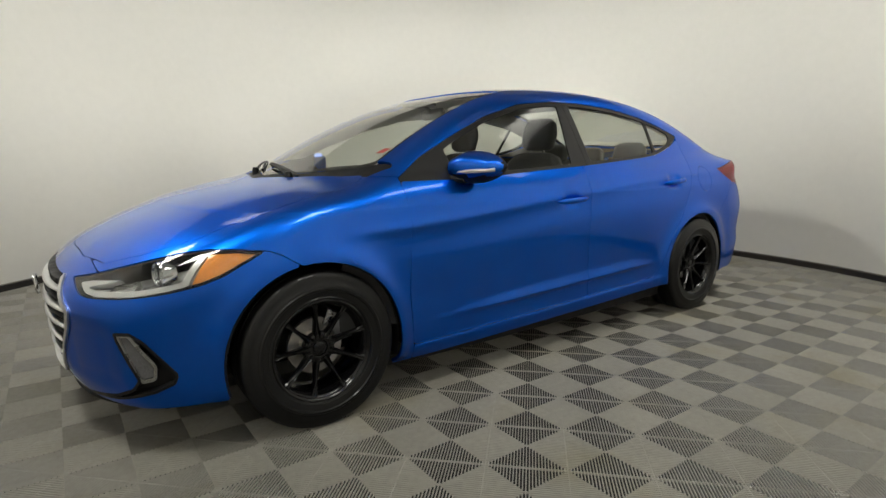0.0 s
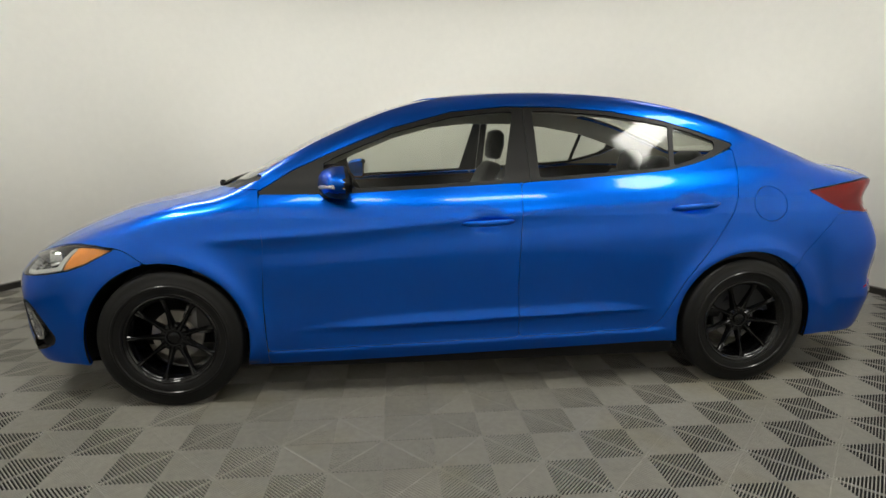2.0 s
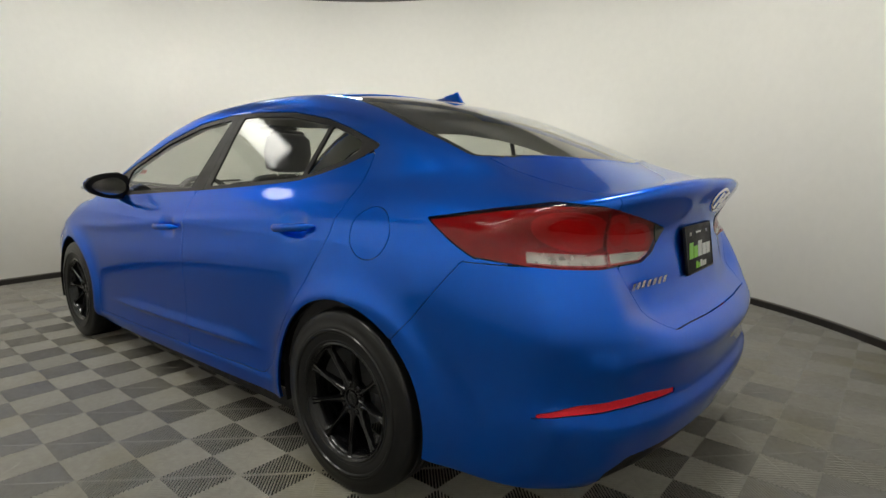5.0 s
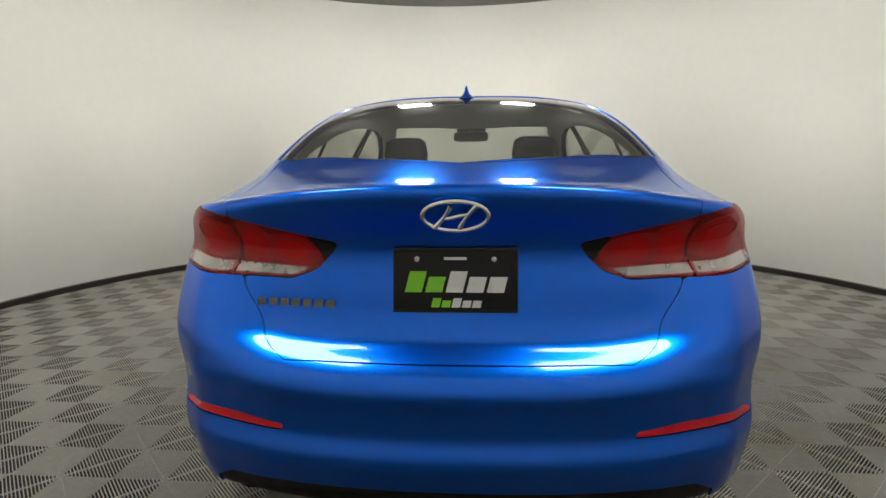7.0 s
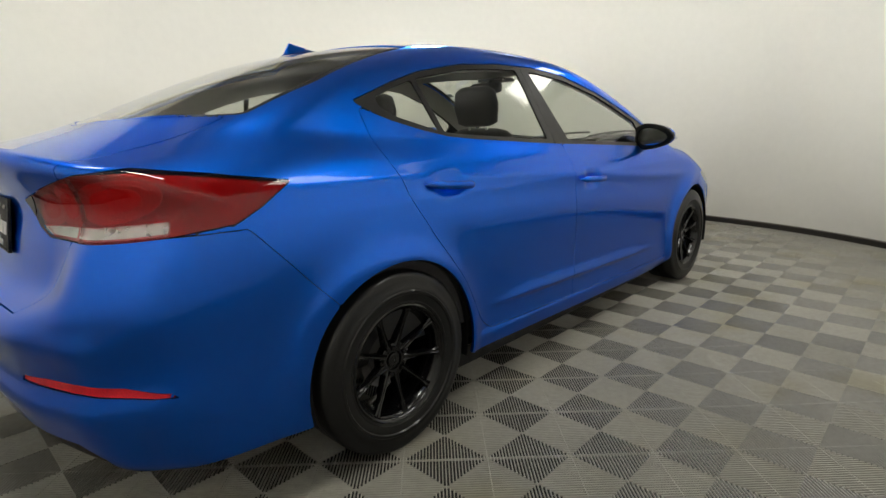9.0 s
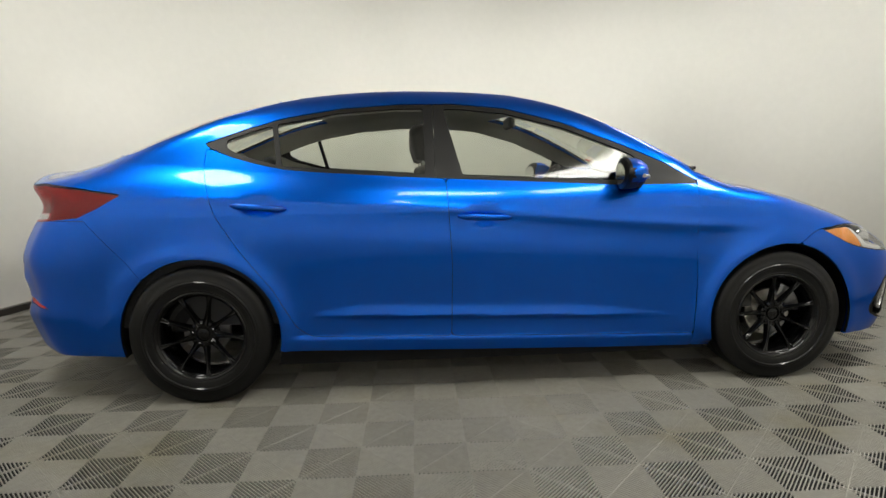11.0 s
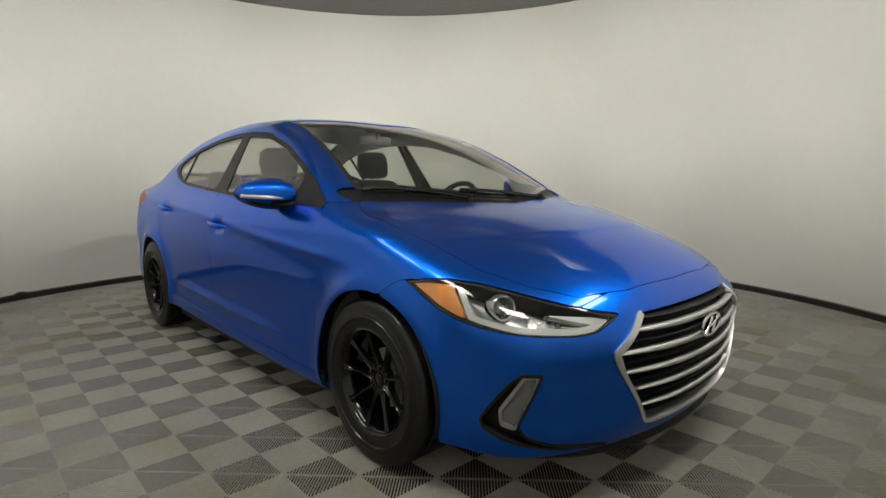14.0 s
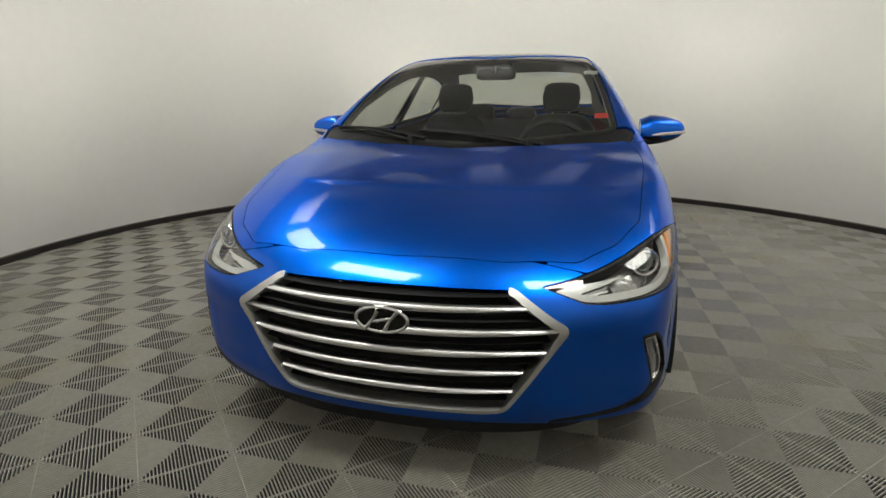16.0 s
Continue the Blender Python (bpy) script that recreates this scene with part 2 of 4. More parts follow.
# ---------------------------------------------------------------- the room
def ring_wall(name, r0, r1, z0, z1, mat, steps=160):
    bm = bmesh.new()
    lathe(bm, [(r0, z0), (r1, z0), (r1, z1), (r0, z1)], steps, "Z", closed=True)
    ob = link_bmesh(name, bm, mat, smooth_angle=30)
    ob.location = (ROOM_X, ROOM_Y, 0)
    return tagged(ob, kind="structure")


tagged(ring_wall("wall_round", ROOM_R, ROOM_R + 0.12, -0.08, ROOM_H, WALL), "plain curved off-white painted studio wall")
board = bmesh.new()
lathe(board, [(ROOM_R - 0.012, -0.03), (ROOM_R - 0.001, -0.03), (ROOM_R - 0.001, 0.052), (ROOM_R - 0.007, 0.052), (ROOM_R - 0.012, 0.047)], 160, "Z", closed=True)
skirt = link_bmesh("baseboard", board, BASEBOARD, smooth_angle=30)
skirt.location = (ROOM_X, ROOM_Y, 0)
tagged(skirt, "black vinyl baseboard along the round wall", kind="structure")
strip = bmesh.new()
lathe(strip, [(ROOM_R - 0.013, 0.0525), (ROOM_R - 0.001, 0.0525), (ROOM_R - 0.001, 0.060), (ROOM_R - 0.010, 0.060)], 160, "Z", closed=True)
cap = link_bmesh("trim", strip, EDGE_GREY, smooth_angle=30)
cap.location = (ROOM_X, ROOM_Y, 0)
tagged(cap, "thin grey edge strip on top of the baseboard", kind="structure")
bm = bmesh.new()
block(bm, (-0.024, -0.050, 0.0), (-0.002, 0.050, 0.010), 0.004)
block(bm, (-0.026, -0.020, 0.004), (-0.006, 0.030, 0.018), 0.005)
clip = link_bmesh("cable_clip", bm, CABLE)
clip.matrix_basis = Matrix.Translation((-3.195, -1.535, 0.0605)) @ Matrix.Rotation(math.atan2(-1.535 - ROOM_Y, -3.195 - ROOM_X), 4, "Z")
tagged(clip, "small black cable clip on the baseboard by the wall", "clip")
bm = bmesh.new()
bmesh.ops.create_cone(bm, cap_ends=True, radius1=ROOM_R + 0.12, radius2=ROOM_R + 0.12, depth=0.08, segments=96)
roof = link_bmesh("ceiling", bm, CEILING, smooth_angle=30)
roof.location = (ROOM_X, ROOM_Y, ROOM_H + 0.045)
tagged(roof, "plain grey painted ceiling over the studio", kind="structure")
# sheet below the open tiles, coloured as the shaded hollow under the ribs
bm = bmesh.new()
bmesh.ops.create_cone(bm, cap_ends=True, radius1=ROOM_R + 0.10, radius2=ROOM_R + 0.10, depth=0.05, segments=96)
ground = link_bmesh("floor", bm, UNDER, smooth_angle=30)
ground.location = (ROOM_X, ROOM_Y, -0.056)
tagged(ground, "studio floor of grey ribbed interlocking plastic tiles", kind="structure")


def clip_square(poly, a, b, c):
    """The part of a 2D polygon where a x + b y <= c."""
    out = []
    for (x0, y0), (x1, y1) in zip(poly, poly[1:] + poly[:1]):
        d0, d1 = a * x0 + b * y0 - c, a * x1 + b * y1 - c
        if d0 <= 0:
            out.append((x0, y0))
        if d0 * d1 < 0:
            u = d0 / (d0 - d1)
            out.append((x0 + (x1 - x0) * u, y0 + (y1 - y0) * u))
    return out


def tile_mesh(edge=None):
    """One 0.4 m open-grid tile: four quarters of slanting round-topped ribs over a hollow, each quarter crossed by one bar; edge: the line (a, b, c) where a tile is cut to the wall."""
    q, pitch, fill, deep, fall = 0.2, 0.01538, 0.345, 0.0070, 0.0022
    verts, faces = [], []

    def rib(square, s, c, wide, top):
        h = wide / 2
        for u0, u1 in ((-h, -0.6 * h), (-0.6 * h, 0.6 * h), (0.6 * h, h)):
            strip = clip_square(square, 1, s, c + u1)
            strip = clip_square(strip, -1, -s, -(c + u0)) if strip else []
            if len(strip) < 3:
                continue
            k, n = len(verts), len(strip)
            off = [abs(x + s * y - c) for x, y in strip]
            verts.extend((x, y, top - fall * max(0.0, o / h - 0.6) / 0.4) for (x, y), o in zip(strip, off))
            faces.append(tuple(range(k, k + n)))
            for i in range(n):
                j = (i + 1) % n
                if off[i] > 0.98 * h and off[j] > 0.98 * h:
                    m = len(verts)
                    verts.extend((*strip[e], top - z) for e, z in ((i, deep), (j, deep)))
                    faces.append((k + j, k + i, m, m + 1))
    for i in (0, 1):
        for j in (0, 1):
            x0, y0 = i * q, j * q
            square = [(x0, y0), (x0 + q, y0), (x0 + q, y0 + q), (x0, y0 + q)]
            if edge:
                square = clip_square(square, *edge)
            if len(square) < 3:
                continue
            s = -1 if (i + j) % 2 else 1
            mid = (x0 + q / 2) + s * (y0 + q / 2)
            for k in range(-13, 14):
                rib(square, s, mid + k * pitch, pitch * fill * 1.0, 0.0)
            rib(square, -s, (x0 + q / 2) - s * (y0 + q / 2), 0.0055, -0.0022)
    me = bpy.data.meshes.new("tile")
    me.from_pydata(verts, [], faces)
    me.update()
    me.materials.append(TILE)
    return me


TURN = radians(-0.60)
tile_data = tile_mesh()
for i in range(-10, 11):
    for j in range(-10, 11):
        x, y = 0.4 * i + 0.2, 0.4 * j + 0.2
        X, Y = 0.4 * i, 0.4 * j
        px, py = X * math.cos(TURN) - Y * math.sin(TURN) - 0.003, X * math.sin(TURN) + Y * math.cos(TURN) + 0.057
        near = math.hypot(max(abs(px + 0.2 - ROOM_X) - 0.2, 0), max(abs(py + 0.2 - ROOM_Y) - 0.2, 0))
        if near > ROOM_R:
            continue
        cx, cy = px + 0.2 - ROOM_X, py + 0.2 - ROOM_Y
        far = math.hypot(cx, cy)
        shape = tile_data
        if far > ROOM_R - 0.3:
            nx, ny = cx / far, cy / far
            limit = ROOM_R + 0.05 - nx * (px - ROOM_X) - ny * (py - ROOM_Y)
            shape = tile_mesh((nx * math.cos(TURN) + ny * math.sin(TURN), ny * math.cos(TURN) - nx * math.sin(TURN), limit))
            if not shape.polygons:
                continue
        ob = new("tile", shape)
        ob.parent = ground
        ob.matrix_basis = Matrix.Translation((px - ROOM_X, py - ROOM_Y, 0.056)) @ Matrix.Rotation(TURN, 4, "Z")
# ---------------------------------------------------------------- shape tools
def curve(*pairs):
    """A smooth function through (x, value) pairs: natural cubic spline, held flat beyond its ends."""
    xs, ys = np.array([p[0] for p in pairs], float), np.array([p[1] for p in pairs], float)
    n = len(xs)
    h = np.diff(xs)
    a, b = np.eye(n), np.zeros(n)
    for i in range(1, n - 1):
        a[i, i - 1:i + 2] = h[i - 1], 2 * (h[i - 1] + h[i]), h[i]
        b[i] = 6 * ((ys[i + 1] - ys[i]) / h[i] - (ys[i] - ys[i - 1]) / h[i - 1])
    m = np.linalg.solve(a, b)
    tx = np.linspace(xs[0], xs[-1], 3000)
    k = np.clip(np.searchsorted(xs, tx) - 1, 0, n - 2)
    d, e = tx - xs[k], xs[k + 1] - tx
    ty = (m[k] * e ** 3 + m[k + 1] * d ** 3) / (6 * h[k]) + (ys[k] / h[k] - m[k] * h[k] / 6) * e + (ys[k + 1] / h[k] - m[k + 1] * h[k] / 6) * d
    return lambda v: np.interp(v, tx, ty)


def smax(a, b, r):
    k = np.maximum(r - np.abs(a - b), 0) / r
    return np.maximum(a, b) + k * k * r * 0.25


def smin(a, b, r):
    return -smax(-a, -b, r)


def smooth(a, b, v):
    t = np.clip((v - a) / (b - a), 0, 1)
    return t * t * (3 - 2 * t)


# ---------------------------------------------------------------- form of the car body (x forward, y to its left, z up)
nose_x = curve((0.14, 2.10), (0.20, 2.15), (0.27, 2.185), (0.40, 2.205), (0.52, 2.21), (0.60, 2.195), (0.66, 2.15), (0.72, 2.07), (0.85, 1.80))
nose_plan = curve((0, 0), (0.2, 0.010), (0.35, 0.035), (0.5, 0.075), (0.62, 0.125), (0.72, 0.185), (0.79, 0.255), (0.83, 0.335), (0.87, 0.53), (0.92, 1.1))
tail_x = curve((0.14, -2.14), (0.22, -2.25), (0.30, -2.300), (0.36, -2.322), (0.415, -2.331), (0.450, -2.318), (0.49, -2.318), (0.54, -2.331), (0.578, -2.341), (0.602, -2.334), (0.627, -2.315), (0.650, -2.284), (0.672, -2.252), (0.70, -2.231), (0.80, -2.205), (0.90, -2.195), (0.97, -2.23), (1.05, -2.285), (1.2, -2.33))
tail_plan = curve((0, 0), (0.2, 0.006), (0.35, 0.022), (0.5, 0.05), (0.6, 0.08), (0.7, 0.13), (0.76, 0.19), (0.81, 0.262), (0.855, 0.46), (0.92, 1.1))
tail_corner = curve((0.14, -2.13), (0.22, -2.24), (0.30, -2.286), (0.36, -2.307), (0.415, -2.317), (0.450, -2.304), (0.49, -2.304), (0.56, -2.322), (0.61, -2.328), (0.655, -2.318), (0.70, -2.299), (0.76, -2.271), (0.83, -2.236), (0.90, -2.205), (0.97, -2.23), (1.05, -2.285), (1.2, -2.33))
section = curve((0.12, 0.80), (0.19, 0.842), (0.25, 0.862), (0.31, 0.864), (0.45, 0.861), (0.60, 0.868), (0.72, 0.873), (0.80, 0.867), (0.88, 0.849), (0.95, 0.820), (1.0, 0.792), (1.06, 0.752), (1.12, 0.70), (1.2, 0.62))
side_plan = curve((-2.4, -0.04), (-1.9, -0.018), (-1.35, -0.006), (-0.7, 0.0), (0.2, 0.0), (0.8, -0.004), (1.25, -0.006), (1.56, -0.016), (1.8, -0.028), (2.2, -0.07))
shoulder_z = curve((-2.0, 0.935), (-1.3, 0.925), (-0.88, 0.905), (-0.25, 0.865), (0.42, 0.805), (1.0, 0.765), (1.6, 0.75))
deck_z = curve((-2.40, 1.075), (-2.28, 1.072), (-2.18, 1.058), (-2.05, 1.065), (-1.85, 1.085), (-1.6, 1.09), (-1.2, 1.05), (-0.6, 1.0), (0.3, 0.965), (0.9, 0.988), (1.20, 0.967), (1.47, 0.921), (1.74, 0.855), (1.95, 0.780), (2.08, 0.712), (2.2, 0.60), (2.4, 0.3))
deck_drop = curve((-2.4, 0.06), (-1.9, 0.060), (-1.4, 0.045), (0.8, 0.02), (1.2, 0.045), (1.6, 0.082), (2.0, 0.09), (2.3, 0.08))
roof_z = curve((-2.5, 0.93), (-2.25, 1.02), (-1.95, 1.125), (-1.66, 1.243), (-1.38, 1.344), (-1.08, 1.410), (-0.78, 1.445), (-0.42, 1.459), (-0.05, 1.445), (0.25, 1.404), (0.55, 1.312), (0.86, 1.175), (1.15, 1.018), (1.30, 0.935), (1.6, 0.74), (2.2, -0.2))
cabin_y = curve((0.85, 0.86), (0.95, 0.822), (1.0, 0.796), (1.10, 0.738), (1.20, 0.680), (1.30, 0.620), (1.40, 0.556), (1.5, 0.49))
cabin_plan = curve((-2.3, -0.16), (-1.9, -0.085), (-1.5, -0.03), (-1.1, -0.008), (-0.5, 0.0), (0.3, 0.0), (0.8, -0.012), (1.1, -0.035), (1.5, -0.08))
floor_z = curve((-2.4, 0.33), (-2.2, 0.25), (-1.9, 0.215), (-1.0, 0.205), (1.0, 0.20), (1.7, 0.19), (2.0, 0.185), (2.3, 0.182))
HANDLES = ((-0.075, 0.822), (-1.075, 0.884))
ARCH = ((1.356, 0.312, 0.356), (-1.356, 0.314, 0.354))


def lower_field(x, y, z):
    w = section(z) + side_plan(x)
    # shoulder line and the low door line pressed into the side
    s = z - shoulder_z(x)
    w = w + 0.009 * np.exp(-(s / 0.024) ** 2) * smooth(-2.0, -1.2, x) * (1 - smooth(0.9, 1.35, x)) - 0.007 * np.exp(-((s + 0.075) / 0.05) ** 2) * smooth(-1.5, -1.0, x) * (1 - smooth(0.7, 1.2, x))
    c = z - (0.368 - 0.031 * x)
    door = smooth(-0.92, -0.60, x) * (1 - smooth(0.30, 0.90, x))
    ledge = np.where(c > 0, 1 - c / (0.010 + 0.040 * door), 1 + c / 0.017)
    w = w + door * (0.020 * smin(smax(ledge, 0 * ledge, 0.25), 1 + 0 * ledge, 0.1) - 0.005 * np.exp(-((c + 0.05) / 0.035) ** 2))
    # the sill stands a little proud below the doors
    w = w + 0.010 * (1 - smooth(-0.014, 0.010, z - (0.270 - 0.028 * x))) * smooth(-0.98, -0.90, x) * (1 - smooth(0.90, 0.96, x))
    for ax, az, ar in ARCH:
        d = np.hypot(x - ax, z - az) - ar
        w = w + 0.032 * np.exp(-(d / 0.055) ** 2) + 0.006 * np.exp(-((d - 0.06) / 0.06) ** 2)
    for hx, hz in HANDLES:
        w = w - 0.026 * np.exp(-((x - hx) / 0.062) ** 4 - ((z - hz - 0.004) / 0.040) ** 4)
    side = y - w
    pocket = smooth(0.40, 0.50, y) * (1 - smooth(0.66, 0.74, y)) * smooth(0.27, 0.33, z) * (1 - smooth(0.46, 0.53, z)) * 0.008
    front = x - nose_x(z) + nose_plan(y) + pocket
    # the bumper shelf climbs towards the corners
    lifted = z - 0.055 * smooth(0.25, 0.85, y) * (1 - smooth(0.74, 0.93, z)) * smooth(0.35, 0.60, z)
    corner = smooth(0.44, 0.70, y)
    back = tail_x(lifted) * (1 - corner) + tail_corner(lifted) * corner + tail_plan(y) - x
    fold = np.maximum(y - 0.62 + 0.26 * (x - 1.15), 0)
    on_hood = smooth(1.1, 1.35, x)
    top = z - deck_z(x) + (deck_drop(x) - 0.022 * on_hood) * (y / 0.75) ** 2.6 + 0.05 * on_hood * fold * fold / (fold + 0.02)
    f = smax(side, top, 0.075)
    f = smax(f, front * 0.9, 0.09)
    f = smax(f, back * 0.9, 0.05)
    return smax(f, floor_z(x) - z, 0.03)


def cabin_field(x, y, z):
    bow = np.where(x > -0.4, x + 0.17 * y * y * smooth(-0.4, 0.6, x), x - 0.16 * y * y * smooth(0.4, 1.4, -x))
    top = (z - roof_z(bow) + (0.055 - 0.028 * smooth(-0.3, 0.5, x)) * np.abs(y / 0.6) ** 3) * 0.9
    side = (y - cabin_y(z) - cabin_plan(x)) * 0.87
    return smax(smax(top, side, 0.05), tail_x(z) + tail_plan(y) + 0.02 - x, 0.05)


def body_field(x, y, z):
    y = np.abs(y)
    return smin(lower_field(x, y, z), cabin_field(x, y, z), 0.05)


def field_normal(f, p, e=0.004):
    g = np.stack([f(*(p + e * d).T) - f(*(p - e * d).T) for d in np.eye(3)], 1) / (2 * e)
    return g


def surface_net(f, lo, hi, h):
    """A mesh of f = 0, symmetric about y = 0: vertices, their normals and triangles."""
    ax = [np.arange(lo[i], hi[i] + h, h) for i in (0, 2)]
    ay = np.arange(h / 2, hi[1] + h, h)
    gx, gy, gz = np.meshgrid(ax[0], ay, ax[1], indexing="ij")
    g = f(gx, gy, gz)
    g = np.concatenate([g[:, ::-1], g], 1)
    ay = np.concatenate([-ay[::-1], ay])
    o = np.array([ax[0][0], ay[0], ax[1][0]])
    s = g < 0
    nx, ny, nz = (k - 1 for k in g.shape)
    corner = [(i, j, k) for i in (0, 1) for j in (0, 1) for k in (0, 1)]
    cells = [s[i:i + nx, j:j + ny, k:k + nz] for i, j, k in corner]
    mixed = np.any(cells, 0) & ~np.all(cells, 0)
    index = -np.ones(mixed.shape, int)
    index[mixed] = np.arange(mixed.sum())
    p = o + (np.argwhere(mixed) + 0.5) * h
    for _ in range(5):
        q = field_normal(f, p)
        p = p - np.clip(f(*p.T), -h, h)[:, None] * q / np.maximum((q * q).sum(1), 0.05)[:, None]
    quads = []
    for a in range(3):
        b, c = (a + 1) % 3, (a + 2) % 3
        cut = [slice(None)] * 3
        up = [slice(None)] * 3
        cut[a], up[a] = slice(0, -1), slice(1, None)
        change = np.argwhere(s[tuple(cut)] != s[tuple(up)])
        inside = s[tuple(cut)][tuple(change.T)]
        okay = np.all([(change[:, k] > 0) & (change[:, k] < g.shape[k] - 1) for k in (b, c)], 0)
        change, inside = change[okay], inside[okay]
        ring = []
        for db, dc in ((-1, -1), (0, -1), (0, 0), (-1, 0)):
            e = change.copy()
            e[:, b] += db
            e[:, c] += dc
            ring.append(index[tuple(e.T)])
        ring = np.stack(ring, 1)
        ring[~inside] = ring[~inside][:, ::-1]
        quads.append(ring)
    quads = np.concatenate(quads)
    # even out the net, then lay it back on the form
    for _ in range(3):
        total, count = np.zeros_like(p), np.zeros(len(p))
        for a, b in ((0, 1), (1, 2), (2, 3), (3, 0)):
            for i, j in ((a, b), (b, a)):
                np.add.at(total, quads[:, i], p[quads[:, j]])
                np.add.at(count, quads[:, i], 1)
        full = count >= 6
        p[full] = 0.4 * p[full] + 0.6 * total[full] / count[full][:, None]
        for _ in range(2):
            q = field_normal(f, p)
            p = p - np.clip(f(*p.T), -h, h)[:, None] * q / np.maximum((q * q).sum(1), 0.05)[:, None]
    n = field_normal(f, p)
    n /= np.linalg.norm(n, axis=1)[:, None]
    tris = np.concatenate([quads[:, [0, 1, 2]], quads[:, [0, 2, 3]]])
    return p, n, tris


def clip_mesh(mesh, d):
    """The part of a mesh where the vertex values d are below zero, cut cleanly along d = 0."""
    p, n, t = mesh
    keep = d < 0
    count = keep[t].sum(1)
    full = t[count == 3]
    new_p, new_n, made, extra = [], [], {}, []

    def cross(i, j):
        key = (i, j) if i < j else (j, i)
        if key not in made:
            w = d[i] / (d[i] - d[j])
            made[key] = len(p) + len(new_p)
            new_p.append(p[i] + (p[j] - p[i]) * w)
            m = n[i] + (n[j] - n[i]) * w
            new_n.append(m / max(np.linalg.norm(m), 1e-9))
        return made[key]
    for a, b, c in t[(count == 1) | (count == 2)]:
        for _ in range(3):
            if keep[a] and not keep[c] and (not keep[b] or keep[b]) and (keep[a] != keep[b] or keep[b]):
                if keep[b] or (not keep[b] and not keep[c]):
                    break
            a, b, c = b, c, a
        if keep[a] and keep[b] and not keep[c]:
            e, g = cross(int(b), int(c)), cross(int(c), int(a))
            extra += [(a, b, e), (a, e, g)]
        elif keep[a] and not keep[b] and not keep[c]:
            extra.append((a, cross(int(a), int(b)), cross(int(c), int(a))))
    if new_p:
        p, n = np.concatenate([p, new_p]), np.concatenate([n, new_n])
    t = np.concatenate([full, np.array(extra, int).reshape(-1, 3)])
    used = np.unique(t)
    remap = np.zeros(len(p), int)
    remap[used] = np.arange(len(used))
    return p[used], n[used], remap[t]


def polygon_distance(points, poly):
    """Signed distance from 2D points to a closed polygon, negative inside."""
    v = np.array(poly, float)
    w = np.roll(v, -1, 0)
    best = np.full(len(points), 1e9)
    inside = np.zeros(len(points), bool)
    px, py = points[:, 0], points[:, 1]
    for (ax, ay), (bx, by) in zip(v, w):
        ex, ey = bx - ax, by - ay
        u = np.clip(((px - ax) * ex + (py - ay) * ey) / (ex * ex + ey * ey + 1e-12), 0, 1)
        best = np.minimum(best, np.hypot(px - ax - u * ex, py - ay - u * ey))
        hit = ((ay > py) != (by > py)) & (px < (bx - ax) * (py - ay) / (by - ay + 1e-12) + ax)
        inside ^= hit
    return np.where(inside, -best, best)


def rounded(poly, r, steps=5):
    """The polygon with its corners rounded by about r."""
    out = []
    v = [Vector(q) for q in poly]
    for a, b, c in zip(v[-1:] + v[:-1], v, v[1:] + v[:1]):
        d, e = (a - b), (c - b)
        k = min(r, d.length * 0.45, e.length * 0.45)
        s, t = b + d.normalized() * k, b + e.normalized() * k
        for i in range(steps + 1):
            u = i / steps
            out.append(tuple(s * (1 - u) ** 2 + b * 2 * u * (1 - u) + t * u * u))
    return out
# ---------------------------------------------------------------- the car: body panels cut from one form
car = new("car")
tagged(car, "blue metallic four-door sedan with black wheels, parked on the tiles", "car")
master = surface_net(body_field, (-2.45, 0, 0.14), (2.32, 0.98, 1.5), 0.0125)
P, N, T = master
PX, PY, PZ, AY = P[:, 0], P[:, 1], P[:, 2], np.abs(P[:, 1])
FS, RS = AY + 2.2 - PX, AY + PX + 2.2        # way round the nose, way round the tail
side_xz = np.stack([PX, PZ], 1)
plan_xy = np.stack([PX, AY], 1)
front_sz = np.stack([FS, PZ], 1)
rear_sz = np.stack([RS, PZ], 1)
end_yz = np.stack([AY, PZ], 1)
LEFT, RIGHT = -PY, PY


def only(d, *others):
    """Inside d and on the right side of all the other limits (each below zero inside)."""
    for o in others:
        d = np.maximum(d, o)
    return d


def cut(d, gap=0.0012):
    return clip_mesh(master, d + gap)


# outlines, each as a field over the form
arch = np.full(len(P), 1.0)
for ax, az, ar in ARCH:
    arch = np.minimum(arch, np.where(AY > 0.5, np.hypot(PX - ax, PZ - az) - ar, 1.0))
belt = ((0.94, 0.955), (0.59, 0.955), (0.05, 0.984), (-0.47, 1.012), (-0.84, 1.038), (-0.98, 1.052), (-1.10, 1.078), (-1.22, 1.112), (-1.335, 1.165))
over = ((-1.345, 1.178), (-1.15, 1.246), (-0.99, 1.292), (-0.73, 1.336), (-0.46, 1.355), (-0.19, 1.355), (0.07, 1.328), (0.345, 1.252), (0.63, 1.136), (0.80, 1.058), (0.945, 0.968))
upper_side = np.where(AY > 0.42, -1.0, 1.0)
opening = only(polygon_distance(side_xz, belt + over), upper_side)
glass_front = polygon_distance(side_xz, rounded(((0.64, 0.974), (0.04, 1.002), (-0.16, 1.012), (-0.235, 1.330), (-0.15, 1.328), (0.06, 1.304), (0.34, 1.229), (0.60, 1.121), (0.665, 1.088)), 0.012))
glass_rear = polygon_distance(side_xz, rounded(((-0.335, 1.022), (-0.47, 1.030), (-0.84, 1.056), (-0.985, 1.068), (-1.02, 1.264), (-0.73, 1.315), (-0.46, 1.333), (-0.335, 1.334)), 0.012))
